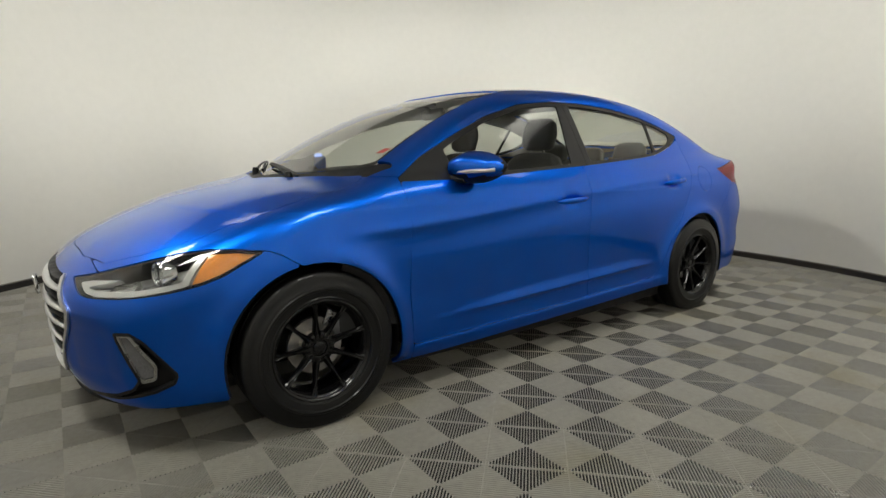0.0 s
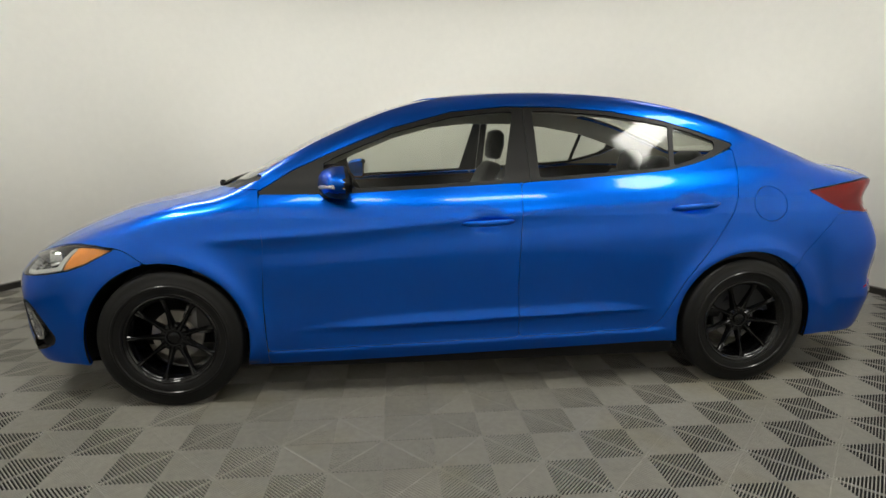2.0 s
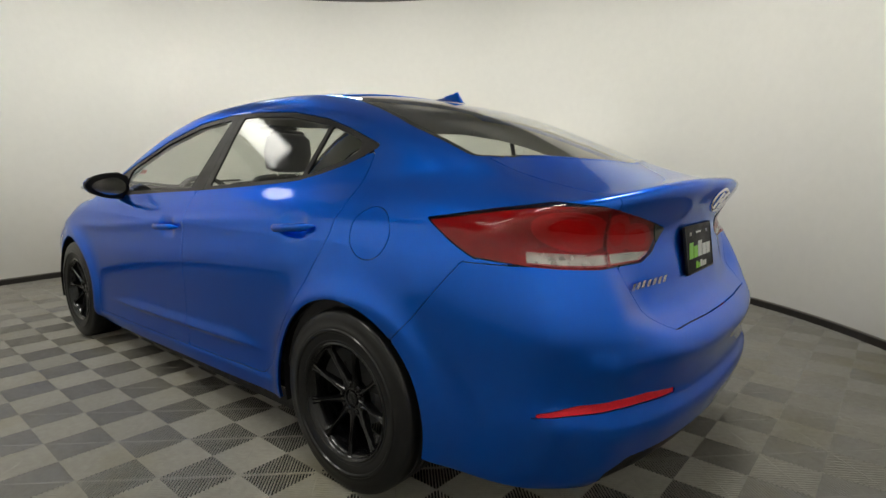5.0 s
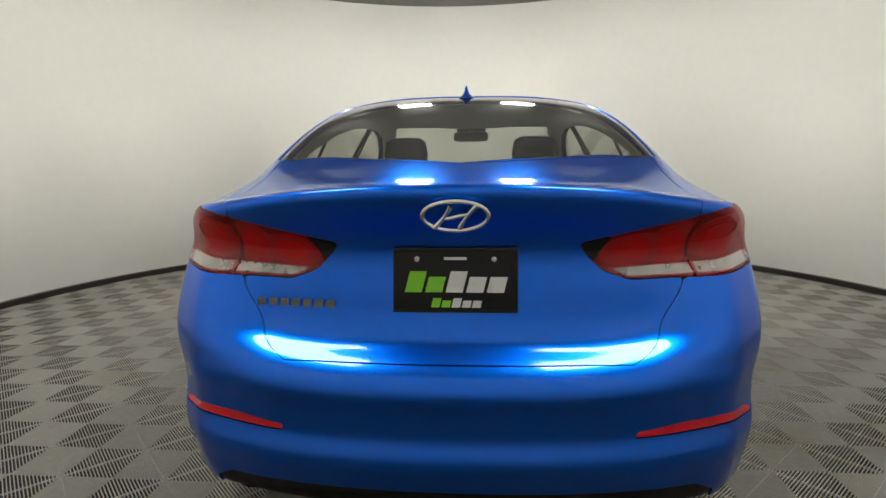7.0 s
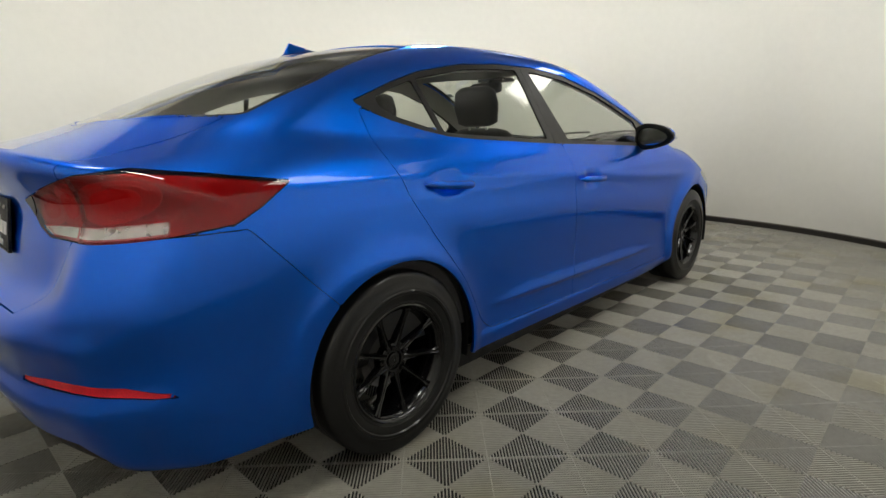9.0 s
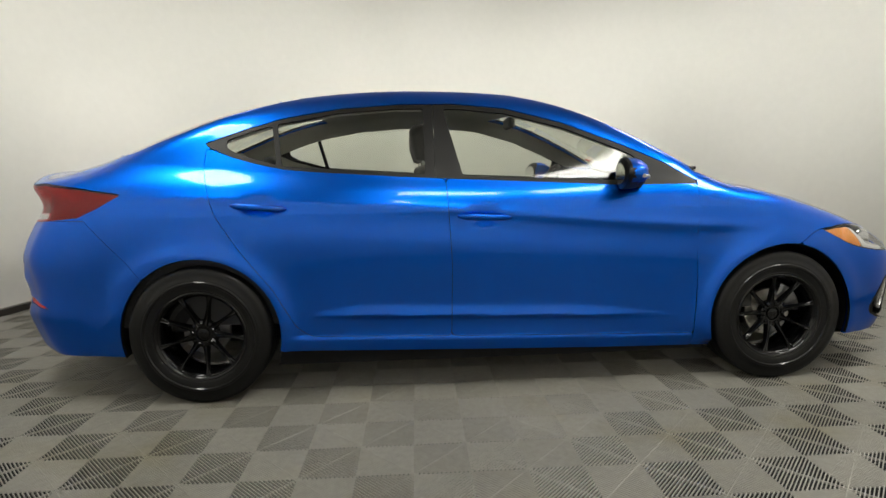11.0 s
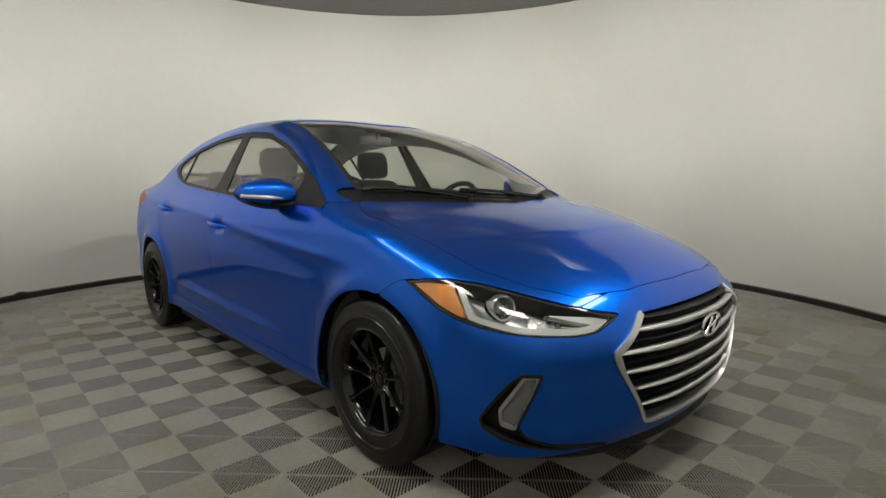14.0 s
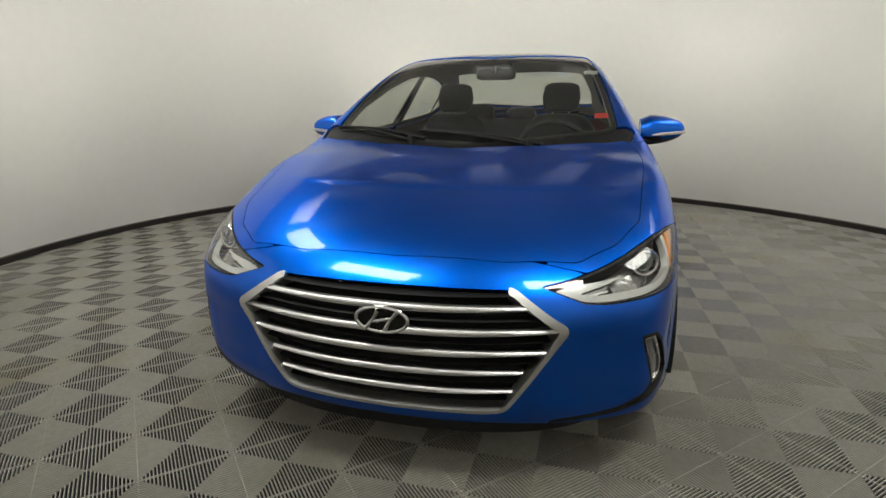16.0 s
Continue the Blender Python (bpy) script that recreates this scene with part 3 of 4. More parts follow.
glass_quarter = polygon_distance(side_xz, rounded(((-1.012, 1.074), (-1.10, 1.100), (-1.19, 1.127), (-1.245, 1.160), (-1.245, 1.192), (-1.14, 1.230), (-1.045, 1.258)), 0.012))
front_door = polygon_distance(side_xz, rounded(((0.945, 0.958), (0.925, 0.756), (0.938, 0.487), (0.928, 0.246), (-0.23, 0.278), (-0.222, 0.60), (-0.242, 0.998), (0.05, 0.984), (0.59, 0.955)), 0.02))
rear_door = polygon_distance(side_xz, rounded(((-0.242, 0.998), (-0.222, 0.60), (-0.23, 0.278), (-0.875, 0.298), (-0.935, 0.345), (-1.03, 0.525), (-1.165, 0.700), (-1.268, 0.855), (-1.335, 1.050), (-1.338, 1.158), (-1.22, 1.112), (-1.10, 1.078), (-0.98, 1.052), (-0.84, 1.038), (-0.47, 1.012)), 0.025))
fuel_door = np.where(PY > 0.5, np.hypot(PX + 1.463, (PZ - 0.892) * 1.05) - 0.086, 1.0)
screen_front = only(polygon_distance(plan_xy, rounded(((1.26, -0.3), (1.26, 0.0), (1.17, 0.35), (1.04, 0.62), (0.98, 0.675), (0.66, 0.622), (0.30, 0.553), (0.12, 0.520), (0.19, 0.35), (0.28, 0.0), (0.28, -0.3)), 0.03)), 0.93 - PZ)
screen_rear = only(polygon_distance(plan_xy, rounded(((-1.97, -0.3), (-1.97, 0.0), (-1.91, 0.28), (-1.78, 0.55), (-1.71, 0.628), (-1.44, 0.612), (-1.2, 0.565), (-0.92, 0.505), (-0.98, 0.3), (-1.02, 0.0), (-1.02, -0.3)), 0.03)), 1.0 - PZ)
hood = only(polygon_distance(plan_xy, rounded(((1.31, -0.3), (1.31, 0.0), (1.24, 0.35), (1.12, 0.62), (1.06, 0.705), (1.12, 0.745), (1.20, 0.760), (1.37, 0.755), (1.55, 0.735), (1.75, 0.715), (1.90, 0.64), (2.01, 0.53), (2.06, 0.32), (2.075, 0.0), (2.075, -0.3)), 0.02)), 0.60 - PZ)
cowl = only(polygon_distance(plan_xy, ((1.30, -0.3), (1.30, 0.0), (1.235, 0.35), (1.115, 0.62), (1.05, 0.715), (0.955, 0.735), (0.98, 0.69), (1.045, 0.63), (1.175, 0.355), (1.265, 0.0), (1.265, -0.3))), 0.90 - PZ)
headlight_line = ((0.53, 0.640), (0.63, 0.653), (0.79, 0.678), (1.03, 0.719), (1.16, 0.738), (1.29, 0.748), (1.40, 0.744), (1.515, 0.728), (1.36, 0.655), (1.28, 0.632), (1.16, 0.615), (1.04, 0.606), (0.91, 0.600), (0.74, 0.594), (0.66, 0.599))
headlight = only(polygon_distance(front_sz, rounded(headlight_line, 0.012)), 1.4 - PX)
taillight_line = ((0.31, 0.918), (0.50, 0.958), (0.70, 0.995), (0.87, 1.008), (1.07, 0.988), (1.335, 0.953), (1.25, 0.893), (1.18, 0.858), (1.01, 0.845), (0.87, 0.836), (0.63, 0.829), (0.46, 0.824), (0.385, 0.848))
taillight = only(polygon_distance(rear_sz, rounded(taillight_line, 0.012)), PX + 1.5)
lid_half = curve((0.55, 0.30), (0.64, 0.42), (0.67, 0.475), (0.72, 0.505), (0.79, 0.55), (0.83, 0.566), (0.95, 0.585), (1.03, 0.597), (1.2, 0.60))
glass_foot = curve((0.0, -1.98), (0.28, -1.92), (0.45, -1.845), (0.6, -1.75), (0.8, -1.6))
lid = only(AY - lid_half(PZ), 0.642 - PZ, PX - glass_foot(AY))
nose_top = curve((0.0, 0.72), (0.53, 0.70), (0.8, 0.66), (1.2, 0.69), (1.515, 0.731), (1.58, 0.712), (1.65, 0.675), (1.75, 0.63), (1.95, 0.56))
front_bumper = only(PZ - nose_top(FS), 1.375 - PX)
rear_bumper = only((PX + 1.84) - (0.853 - PZ) * 0.913, PZ - 0.842)
valance = only(polygon_distance(end_yz, ((-0.2, 0.1), (-0.2, 0.322), (0.45, 0.320), (0.60, 0.312), (0.66, 0.275), (0.68, 0.1))), PX + 1.9, 0.21 - PZ)
grille_line = ((-0.2, 0.632), (0.357, 0.632), (0.515, 0.531), (0.345, 0.272), (0.30, 0.264), (-0.2, 0.260))
grille = only(polygon_distance(end_yz, rounded(grille_line, 0.02)), 1.8 - PX)
fog_line = ((0.90, 0.489), (0.99, 0.489), (1.045, 0.458), (1.12, 0.385), (1.17, 0.330), (1.155, 0.297), (1.07, 0.270), (0.85, 0.232), (0.58, 0.210), (0.58, 0.222), (0.85, 0.256), (0.965, 0.288), (1.0, 0.320), (0.91, 0.462))
fog = only(polygon_distance(front_sz, rounded(fog_line, 0.01)), 1.5 - PX)
reflector_line = ((0.34, 0.463), (0.35, 0.478), (0.5, 0.491), (0.65, 0.492), (0.8, 0.483), (0.95, 0.458), (0.975, 0.445), (0.85, 0.455), (0.65, 0.467), (0.5, 0.465))
reflector = only(polygon_distance(rear_sz, reflector_line), PX + 1.6)
door_edge = curve((0.15, 0.926), (0.25, 0.928), (0.487, 0.938), (0.756, 0.925), (0.955, 0.945), (1.1, 0.96))
fender = only(door_edge(PZ) - PX, PZ - 0.975, 0.42 - AY)
solid = -arch
sill = only(PZ - 0.205 + 0.028 * PX, np.abs(PX + 0.01) - 1.10, 0.5 - AY)
lamps = np.minimum(np.minimum(headlight, taillight), np.minimum(fog, reflector))
glazed = np.minimum(np.minimum(screen_front, screen_rear), opening)

# painted panels
shell("hood", cut(only(hood, solid, -headlight)), PAINT, car, 0.018)
shell("front_bumper", cut(only(front_bumper, -hood, -headlight, -fog, -grille, solid, 0.205 - PZ)), PAINT, car, 0.015)
bumper_r = shell("rear_bumper", cut(only(rear_bumper, -lid, -taillight, -reflector, -valance, solid, 0.228 - PZ)), PAINT, car, 0.015)
shell("rear_valance", cut(only(valance, solid)), PLASTIC, car, 0.01, -0.006, "black plastic lower rear valance")
trunk = shell("trunk_lid", cut(only(lid, -taillight, -screen_rear)), PAINT, car, 0.018)
for flank in (LEFT, RIGHT):
    shell("front_fender", cut(only(fender, -sill, -hood, -front_bumper, -headlight, -screen_front, -cowl, -opening, flank, solid)), PAINT, car, 0.012)
doors = {}
for flank, s in ((LEFT, 1), (RIGHT, -1)):
    fd = shell("front_door", cut(only(front_door, -opening, flank, np.where(AY > 0.4, -1, 1), solid)), PAINT, car, 0.014)
    rd = shell("rear_door", cut(only(rear_door, -opening, flank, np.where(AY > 0.4, -1, 1), solid)), PAINT, car, 0.014)
    doors[s] = (fd, rd)
    ahead, behind = -0.287 - PX, PX + 0.287
    shell("window_trim", cut(only(opening, -glass_front, ahead, flank), 0.001), TRIM, fd, 0.008, -0.003, "matt black window trim")
    shell("window_trim", cut(only(opening, -glass_rear, -glass_quarter, behind, flank), 0.001), TRIM, rd, 0.008, -0.003, "matt black window trim")
    shell("window_glass", cut(only(glass_front, opening, flank), -0.003), WINDOW, fd, 0, -0.008, "tinted window glass")
    shell("window_glass", cut(only(glass_rear, opening, flank), -0.003), WINDOW, rd, 0, -0.008, "tinted window glass")
    shell("quarter_glass", cut(only(glass_quarter, opening, flank), -0.003), WINDOW, rd, 0, -0.008, "tinted quarter window glass")
shell("fuel_door", cut(fuel_door), PAINT, car, 0.01)
rest = only(-hood, -sill, -front_bumper, -rear_bumper, -lid, -fender, -front_door, -rear_door, -fuel_door, -glazed, 0.014 - cowl, -lamps, -valance, -grille, solid)
shell("body_shell", cut(rest), PAINT, car, 0.012)
for flank in (LEFT, RIGHT):
    shell("sill_trim", cut(only(sill, flank, solid)), PLASTIC, car, 0.0, -0.045, "black plastic sill trim")
shell("windscreen", cut(screen_front), SCREEN, car, 0, -0.004, "clear windscreen glass")
shell("rear_window", cut(screen_rear), WINDOW, car, 0, -0.004, "tinted rear window glass")
shell("windscreen_band", cut(only(screen_front, -screen_front - 0.028)), TRIM, car, 0.0, -0.010, "black printed border of the windscreen")
shell("rear_window_band", cut(only(screen_rear, -screen_rear - 0.025)), TRIM, car, 0.0, -0.010, "black printed border of the rear window")
shell("cowl_panel", cut(only(cowl - 0.014, -hood, -screen_front)), PLASTIC, car, 0.01, -0.010, "black plastic wiper cowl")

# cabin lining seen through the glass
inner = only(-screen_front - 0.02, -screen_rear - 0.02, -opening - 0.015, PX - 1.25, -1.95 - PX, 0.35 - PZ)
shell("headliner", cut(only(inner, 1.06 - PZ, -np.minimum(np.minimum(glass_front, glass_rear), glass_quarter))), HEADLINER, car, 0, -0.035, "pale grey headliner and pillars")
shell("cabin_lining", cut(only(PX - 1.25, -1.95 - PX, 0.35 - PZ, PZ - 1.055, -opening, -screen_front, -screen_rear)), LINING, car, 0, -0.045, "dark plastic door and tub lining")

# ---------------------------------------------------------------- lamps
class Patch:
    """A stretch of the form in finer mesh, with its ways round nose and tail."""

    def __init__(self, d, near=-0.06):
        p, n, t = clip_mesh(master, d + near)
        e = np.sort(np.concatenate([t[:, [0, 1]], t[:, [1, 2]], t[:, [2, 0]]]), 1)
        edges, back = np.unique(e, axis=0, return_inverse=True)
        back = back.reshape(3, -1).T + len(p)
        p = np.concatenate([p, (p[edges[:, 0]] + p[edges[:, 1]]) / 2])
        for _ in range(3):
            g = field_normal(body_field, p)
            p = p - body_field(*p.T)[:, None] * g / np.maximum((g * g).sum(1), 0.05)[:, None]
        g = field_normal(body_field, p)
        n = g / np.linalg.norm(g, axis=1)[:, None]
        t = np.concatenate([np.stack([t[:, 0], back[:, 0], back[:, 2]], 1), np.stack([back[:, 0], t[:, 1], back[:, 1]], 1), np.stack([back[:, 2], back[:, 1], t[:, 2]], 1), back])
        self.mesh, self.x, self.y, self.z, self.ay = (p, n, t), p[:, 0], p[:, 1], p[:, 2], np.abs(p[:, 1])
        self.fs, self.rs = self.ay + 2.2 - self.x, self.ay + self.x + 2.2
        self.front, self.rear, self.end = np.stack([self.fs, self.z], 1), np.stack([self.rs, self.z], 1), np.stack([self.ay, self.z], 1)

    def cut(self, d, gap=0.002):
        return clip_mesh(self.mesh, d + gap)


F = Patch(np.minimum(headlight, fog))
R = Patch(np.minimum(taillight, reflector))
f_head = polygon_distance(F.front, rounded(headlight_line, 0.012))
f_fog = polygon_distance(F.front, rounded(fog_line, 0.010))
f_lamp = polygon_distance(F.front, rounded(((0.925, 0.473), (0.975, 0.473), (1.075, 0.365), (1.07, 0.328), (1.02, 0.320), (1.005, 0.335)), 0.008))
r_tail = polygon_distance(R.rear, rounded(taillight_line, 0.012))
r_refl = polygon_distance(R.rear, reflector_line)
clear = only(R.z - (0.856 + 0.045 * (R.rs - 0.5)), R.rs - 0.985, 0.40 - R.rs, r_tail + 0.010, 0.006 - np.abs(R.rs - 0.652))
for s in (1, -1):
    ff, rf = -s * F.y, -s * R.y
    lamp = shell("headlight", F.cut(only(f_head, ff)), LAMP_DARK, car, 0.0, -0.075, "clear headlight with amber side reflector")
    shell("rim", F.cut(only(f_head, -f_head - 0.005, ff), 0), PLASTIC, lamp, 0.07, -0.006)
    shell("lens", F.cut(only(f_head, ff)), LENS, lamp, 0.0, -0.001)
    edge = F.fs - 1.262 - 0.42 * (F.z - 0.68)
    shell("amber_reflector", F.cut(only(f_head + 0.007, -edge, ff)), AMBER, lamp, 0.02, -0.016, "amber side reflector")
    upright = only(f_head + 0.009, edge + 0.012, -edge - 0.046)
    along = only(f_head + 0.009, -f_head - 0.029, edge + 0.012, F.z - (0.640 + 0.07 * (F.fs - 0.53)), 0.585 - F.fs)
    shell("light_guide", F.cut(only(np.minimum(upright, along), ff), 0), DRL, lamp, 0.02, -0.020, "pale curved light guide")
    shell("reflector", F.cut(only(f_head + 0.026, F.fs - 0.95, 0.82 - F.fs, ff)), LAMP_CHROME, lamp, 0.02, -0.048, "chrome reflector bowl")
    for k in range(3):
        shell("trim_bar", F.cut(only(f_head + 0.022, np.abs(F.z - 0.628 - 0.014 * k - 0.10 * (F.fs - 0.7)) - 0.0022, F.fs - 0.80, 0.62 - F.fs, ff), 0), SATIN, lamp, 0.01, -0.040, "thin silver trim bar")
    bm = bmesh.new()
    lathe(bm, [(0.054, -0.05), (0.054, 0.0), (0.050, 0.006), (0.043, 0.004), (0.038, -0.012)], 40, "X")
    ring = part("projector_ring", bm, CHROME, lamp, "chrome projector ring")
    bm = bmesh.new()
    lathe(bm, [(0.0005, 0.012), (0.012, 0.0105), (0.024, 0.005), (0.034, -0.005), (0.040, -0.016)], 40, "X")
    eye = part("projector_lens", bm, LENS, lamp, "clear projector lens")
    bm = bmesh.new()
    lathe(bm, [(0.0005, -0.05), (0.028, -0.045), (0.040, -0.02)], 32, "X")
    bowl = part("projector_bowl", bm, LAMP_CHROME, lamp)
    for o in (ring, eye, bowl):
        o.matrix_basis = Matrix.Translation((1.868, s * 0.728, 0.666)) @ Matrix.Rotation(s * radians(18), 4, "Z") @ Matrix.Scale(0.82, 4)
    fl = shell("fog_lamp", F.cut(only(f_fog, ff)), PLASTIC, car, 0.0, -0.030, "black fog lamp bezel with a grey lamp")
    shell("rim", F.cut(only(f_fog, -f_fog - 0.010, ff), 0), PLASTIC, fl, 0.03, 0.001)
    shell("fog_lens", F.cut(only(f_lamp, f_fog, ff)), FOG_LENS, fl, 0.02, -0.008, "grey fog lamp lens")
    shell("bright_edge", F.cut(only(f_lamp - 0.013, -f_lamp - 0.0005, f_fog + 0.003, ff), 0), BRUSHED, fl, 0.012, -0.003, "satin silver edge")
    tl = shell("taillight", R.cut(only(r_tail, rf)), RED, car, 0.0, -0.011, "dark red wraparound taillight with a clear strip")
    shell("lens", R.cut(only(r_tail, -clear, rf), 0.001), RED_LENS, tl, 0.0, 0.0012, "glossy red lamp cover")
    shell("clear_lens", R.cut(only(clear, rf), 0.0), LENS, tl, 0.0, 0.0012, "clear lower lamp cover")
    shell("inner_bezel", R.cut(only(r_tail, R.rs - 0.378 - (R.z - 0.90) * 0.55, rf)), GLOSS_BLACK, tl, 0.004, 0.0025, "dark inner end of the lamp")
    shell("clear_strip", R.cut(only(clear - 0.004, rf), 0.001), CLEAR_STRIP, tl, 0.004, -0.006, "clear ribbed reversing strip")
    shell("split", R.cut(only(r_tail, np.abs(R.rs - 0.652) - 0.0030, rf), 0), RED, tl, 0.012, -0.002)
    for cs, cz, ls, lz in ((0.470, 0.896, 0.082, 0.034), (0.592, 0.912, 0.062, 0.048), (0.80, 0.928, 0.150, 0.044)):
        reach = (np.abs((R.rs - cs) / ls) ** 2.2 + np.abs((R.z - cz - 0.09 * (R.rs - cs)) / lz) ** 2.2) ** (1 / 2.2)
        walls = only(r_tail + 0.010, -clear, 0.006 - np.abs(R.rs - 0.652), rf)
        bowl = shell("lamp_bowl", R.cut(only((reach - 1.12) * 0.03, walls), 0), RED_MID, tl, 0.002, -0.009, "red lamp bowl")
        for size, deep in ((0.88, 0.0075), (0.66, 0.006)):
            shell("bowl_step", R.cut(only((reach - size) * 0.03, walls), 0), RED_BRIGHT if size < 0.8 else RED_MID, bowl, 0.003, -deep)
    shell("rear_reflector", R.cut(only(r_refl, rf), 0.001), RED_BRIGHT, bumper_r, 0.01, -0.003, "thin red reflector")

# ---------------------------------------------------------------- grille
def nose_at(y, z, inset=0.0):
    return float(nose_x(z) - nose_plan(abs(y))) - inset


back = shell("grille", cut(only(grille - 0.004)), PLASTIC, car, 0.0, -0.060, "black grille with silver bars in a silver frame")
G = Patch(np.where(PX > 1.8, np.abs(grille), 1.0), -0.05)
g_line = polygon_distance(G.end, rounded(grille_line, 0.02))
frame_wide = curve((0.24, 0.006), (0.36, 0.007), (0.46, 0.010), (0.53, 0.017), (0.58, 0.014), (0.65, 0.010))
shell("frame", G.cut(only(g_line - 0.006, -g_line - frame_wide(G.z), np.where(G.z > 0.45, 0.345 - G.ay, -1.0)), 0), SATIN, back, 0.05, 0.007, "satin silver grille frame")
grille_half = curve((0.255, 0.31), (0.272, 0.335), (0.40, 0.417), (0.531, 0.505), (0.58, 0.43), (0.632, 0.345))
for z, tall, thick, mat, what in ((0.581, 0.0115, 0.011, SATIN, "silver_bar"), (0.513, 0.0115, 0.011, SATIN, "silver_bar"), (0.449, 0.0115, 0.011, SATIN, "silver_bar"), (0.388, 0.0108, 0.011, SATIN, "silver_bar"), (0.327, 0.0100, 0.011, SATIN, "silver_bar"),
                            (0.613, 0.005, 0.02, PLASTIC, "dark_bar"), (0.547, 0.006, 0.02, PLASTIC, "dark_bar"), (0.481, 0.006, 0.02, PLASTIC, "dark_bar"), (0.418, 0.006, 0.02, PLASTIC, "dark_bar"), (0.357, 0.006, 0.02, PLASTIC, "dark_bar"), (0.296, 0.005, 0.02, PLASTIC, "dark_bar")):
    bm = bmesh.new()
    w = float(grille_half(z)) - 0.012
    rings = []
    for k in range(33):
        y = -w + 2 * w * k / 32
        lift = 0.012 * (y / 0.5) ** 2
        x = nose_at(y, z) - (0.012 if mat is SATIN else 0.03)
        t = tall * (1 - 0.45 * abs(y / w) ** 2)
        rings.append([bm.verts.new((x + a * thick, y, z + lift + b * t)) for a, b in ((0, -1), (0.7, -0.75), (1, 0), (0.7, 0.75), (0, 1), (-1.2, 0.9), (-1.2, -0.9))])
    for r, q in zip(rings, rings[1:]):
        for k in range(7):
            bm.faces.new((r[k], r[(k + 1) % 7], q[(k + 1) % 7], q[k]))
    bm.faces.new(rings[0])
    bm.faces.new(rings[-1][::-1])
    part(what, bm, mat, back, "silver grille bar" if mat is SATIN else "", 50)


def emblem(parent, m, a=0.077, b=0.039):
    """Chrome oval with two slanting strokes."""
    bm = bmesh.new()
    rings = []
    for i in range(48):
        t = 2 * math.pi * i / 48
        c = Vector((0, a * math.cos(t), b * math.sin(t)))
        n = Vector((0, math.cos(t) / a, math.sin(t) / b)).normalized()
        rings.append([bm.verts.new(c + n * 0.0055 * math.cos(k * math.pi / 3) + Vector((0.005 * math.sin(k * math.pi / 3), 0, 0))) for k in range(6)])
    for i in range(48):
        for k in range(6):
            bm.faces.new((rings[i][k], rings[i][(k + 1) % 6], rings[(i + 1) % 48][(k + 1) % 6], rings[(i + 1) % 48][k]))
    for side in (-1, 1):
        pts = [Vector((0.002, side * 0.030 + 0.020 * u - 0.004 * side * (1 - u * u), 0.029 * u * 1.0)) for u in np.linspace(-1, 1, 9)]
        tube(bm, pts, [0.0052 + 0.0025 * abs(q.z) / 0.03 for q in pts], 8)
    tube(bm, [(0.002, -0.030, -0.007), (0.002, -0.01, -0.003), (0.002, 0.01, 0.003), (0.002, 0.030, 0.007)], [0.0042, 0.006, 0.006, 0.0042], 8)
    ob = part("emblem", bm, CHROME, parent, "oval chrome emblem", 60)
    ob.matrix_basis = m
    bm = bmesh.new()
    ring = [bm.verts.new((-0.003, (a - 0.002) * math.cos(2 * math.pi * i / 40), (b - 0.002) * math.sin(2 * math.pi * i / 40))) for i in range(40)]
    bm.faces.new(ring)
    return ob, bm


badge, disc = emblem(back, Matrix.Translation((2.222, 0, 0.549)) @ Matrix.Rotation(radians(4), 4, "Y"))
part("plate", disc, GLOSS_BLACK, badge)
badge, disc = emblem(trunk, Matrix.Translation((-2.268, 0.0, 0.992)) @ Matrix.Rotation(math.pi, 4, "Z") @ Matrix.Rotation(radians(24), 4, "Y"))
disc.free()

# front lip and underside
bm = bmesh.new()
rings = []
for k in range(41):
    y = -0.66 + 1.32 * k / 40
    x = nose_at(y, 0.24) - 0.035 - 0.10 * abs(y / 0.66) ** 5
    rings.append([bm.verts.new(q) for q in ((x - 0.16, y, 0.20), (x, y, 0.20), (x + 0.004, y, 0.165), (x - 0.02, y, 0.150), (x - 0.16, y, 0.155))])
for r, q in zip(rings, rings[1:]):
    for k in range(5):
        bm.faces.new((r[k], r[(k + 1) % 5], q[(k + 1) % 5], q[k]))
part("front_lip", bm, PLASTIC, car, "black plastic front lip")
bm = bmesh.new()
block(bm, (-2.15, -0.62, 0.205), (2.02, 0.62, 0.26), 0.02)
block(bm, (-0.95, -0.80, 0.215), (0.92, 0.80, 0.25), 0.01)
part("underbody", bm, PLASTIC, car, "black underbody")
for ax, az, ar in ARCH:
    for s in (1, -1):
        bm = bmesh.new()
        rows = []
        for k in range(33):
            a = radians(-15) + radians(210) * k / 32
            rows.append([bm.verts.new((ax + r * math.cos(a), s * y, az + r * math.sin(a))) for r, y in ((ar - 0.004, 0.872), (ar + 0.012, 0.80), (ar + 0.012, 0.56), (0.05, 0.55))])
        for r, q in zip(rows, rows[1:]):
            for k in range(3):
                bm.faces.new((r[k], r[k + 1], q[k + 1], q[k]))
        part("wheel_liner", bm, PLASTIC, car, "black wheel arch liner")

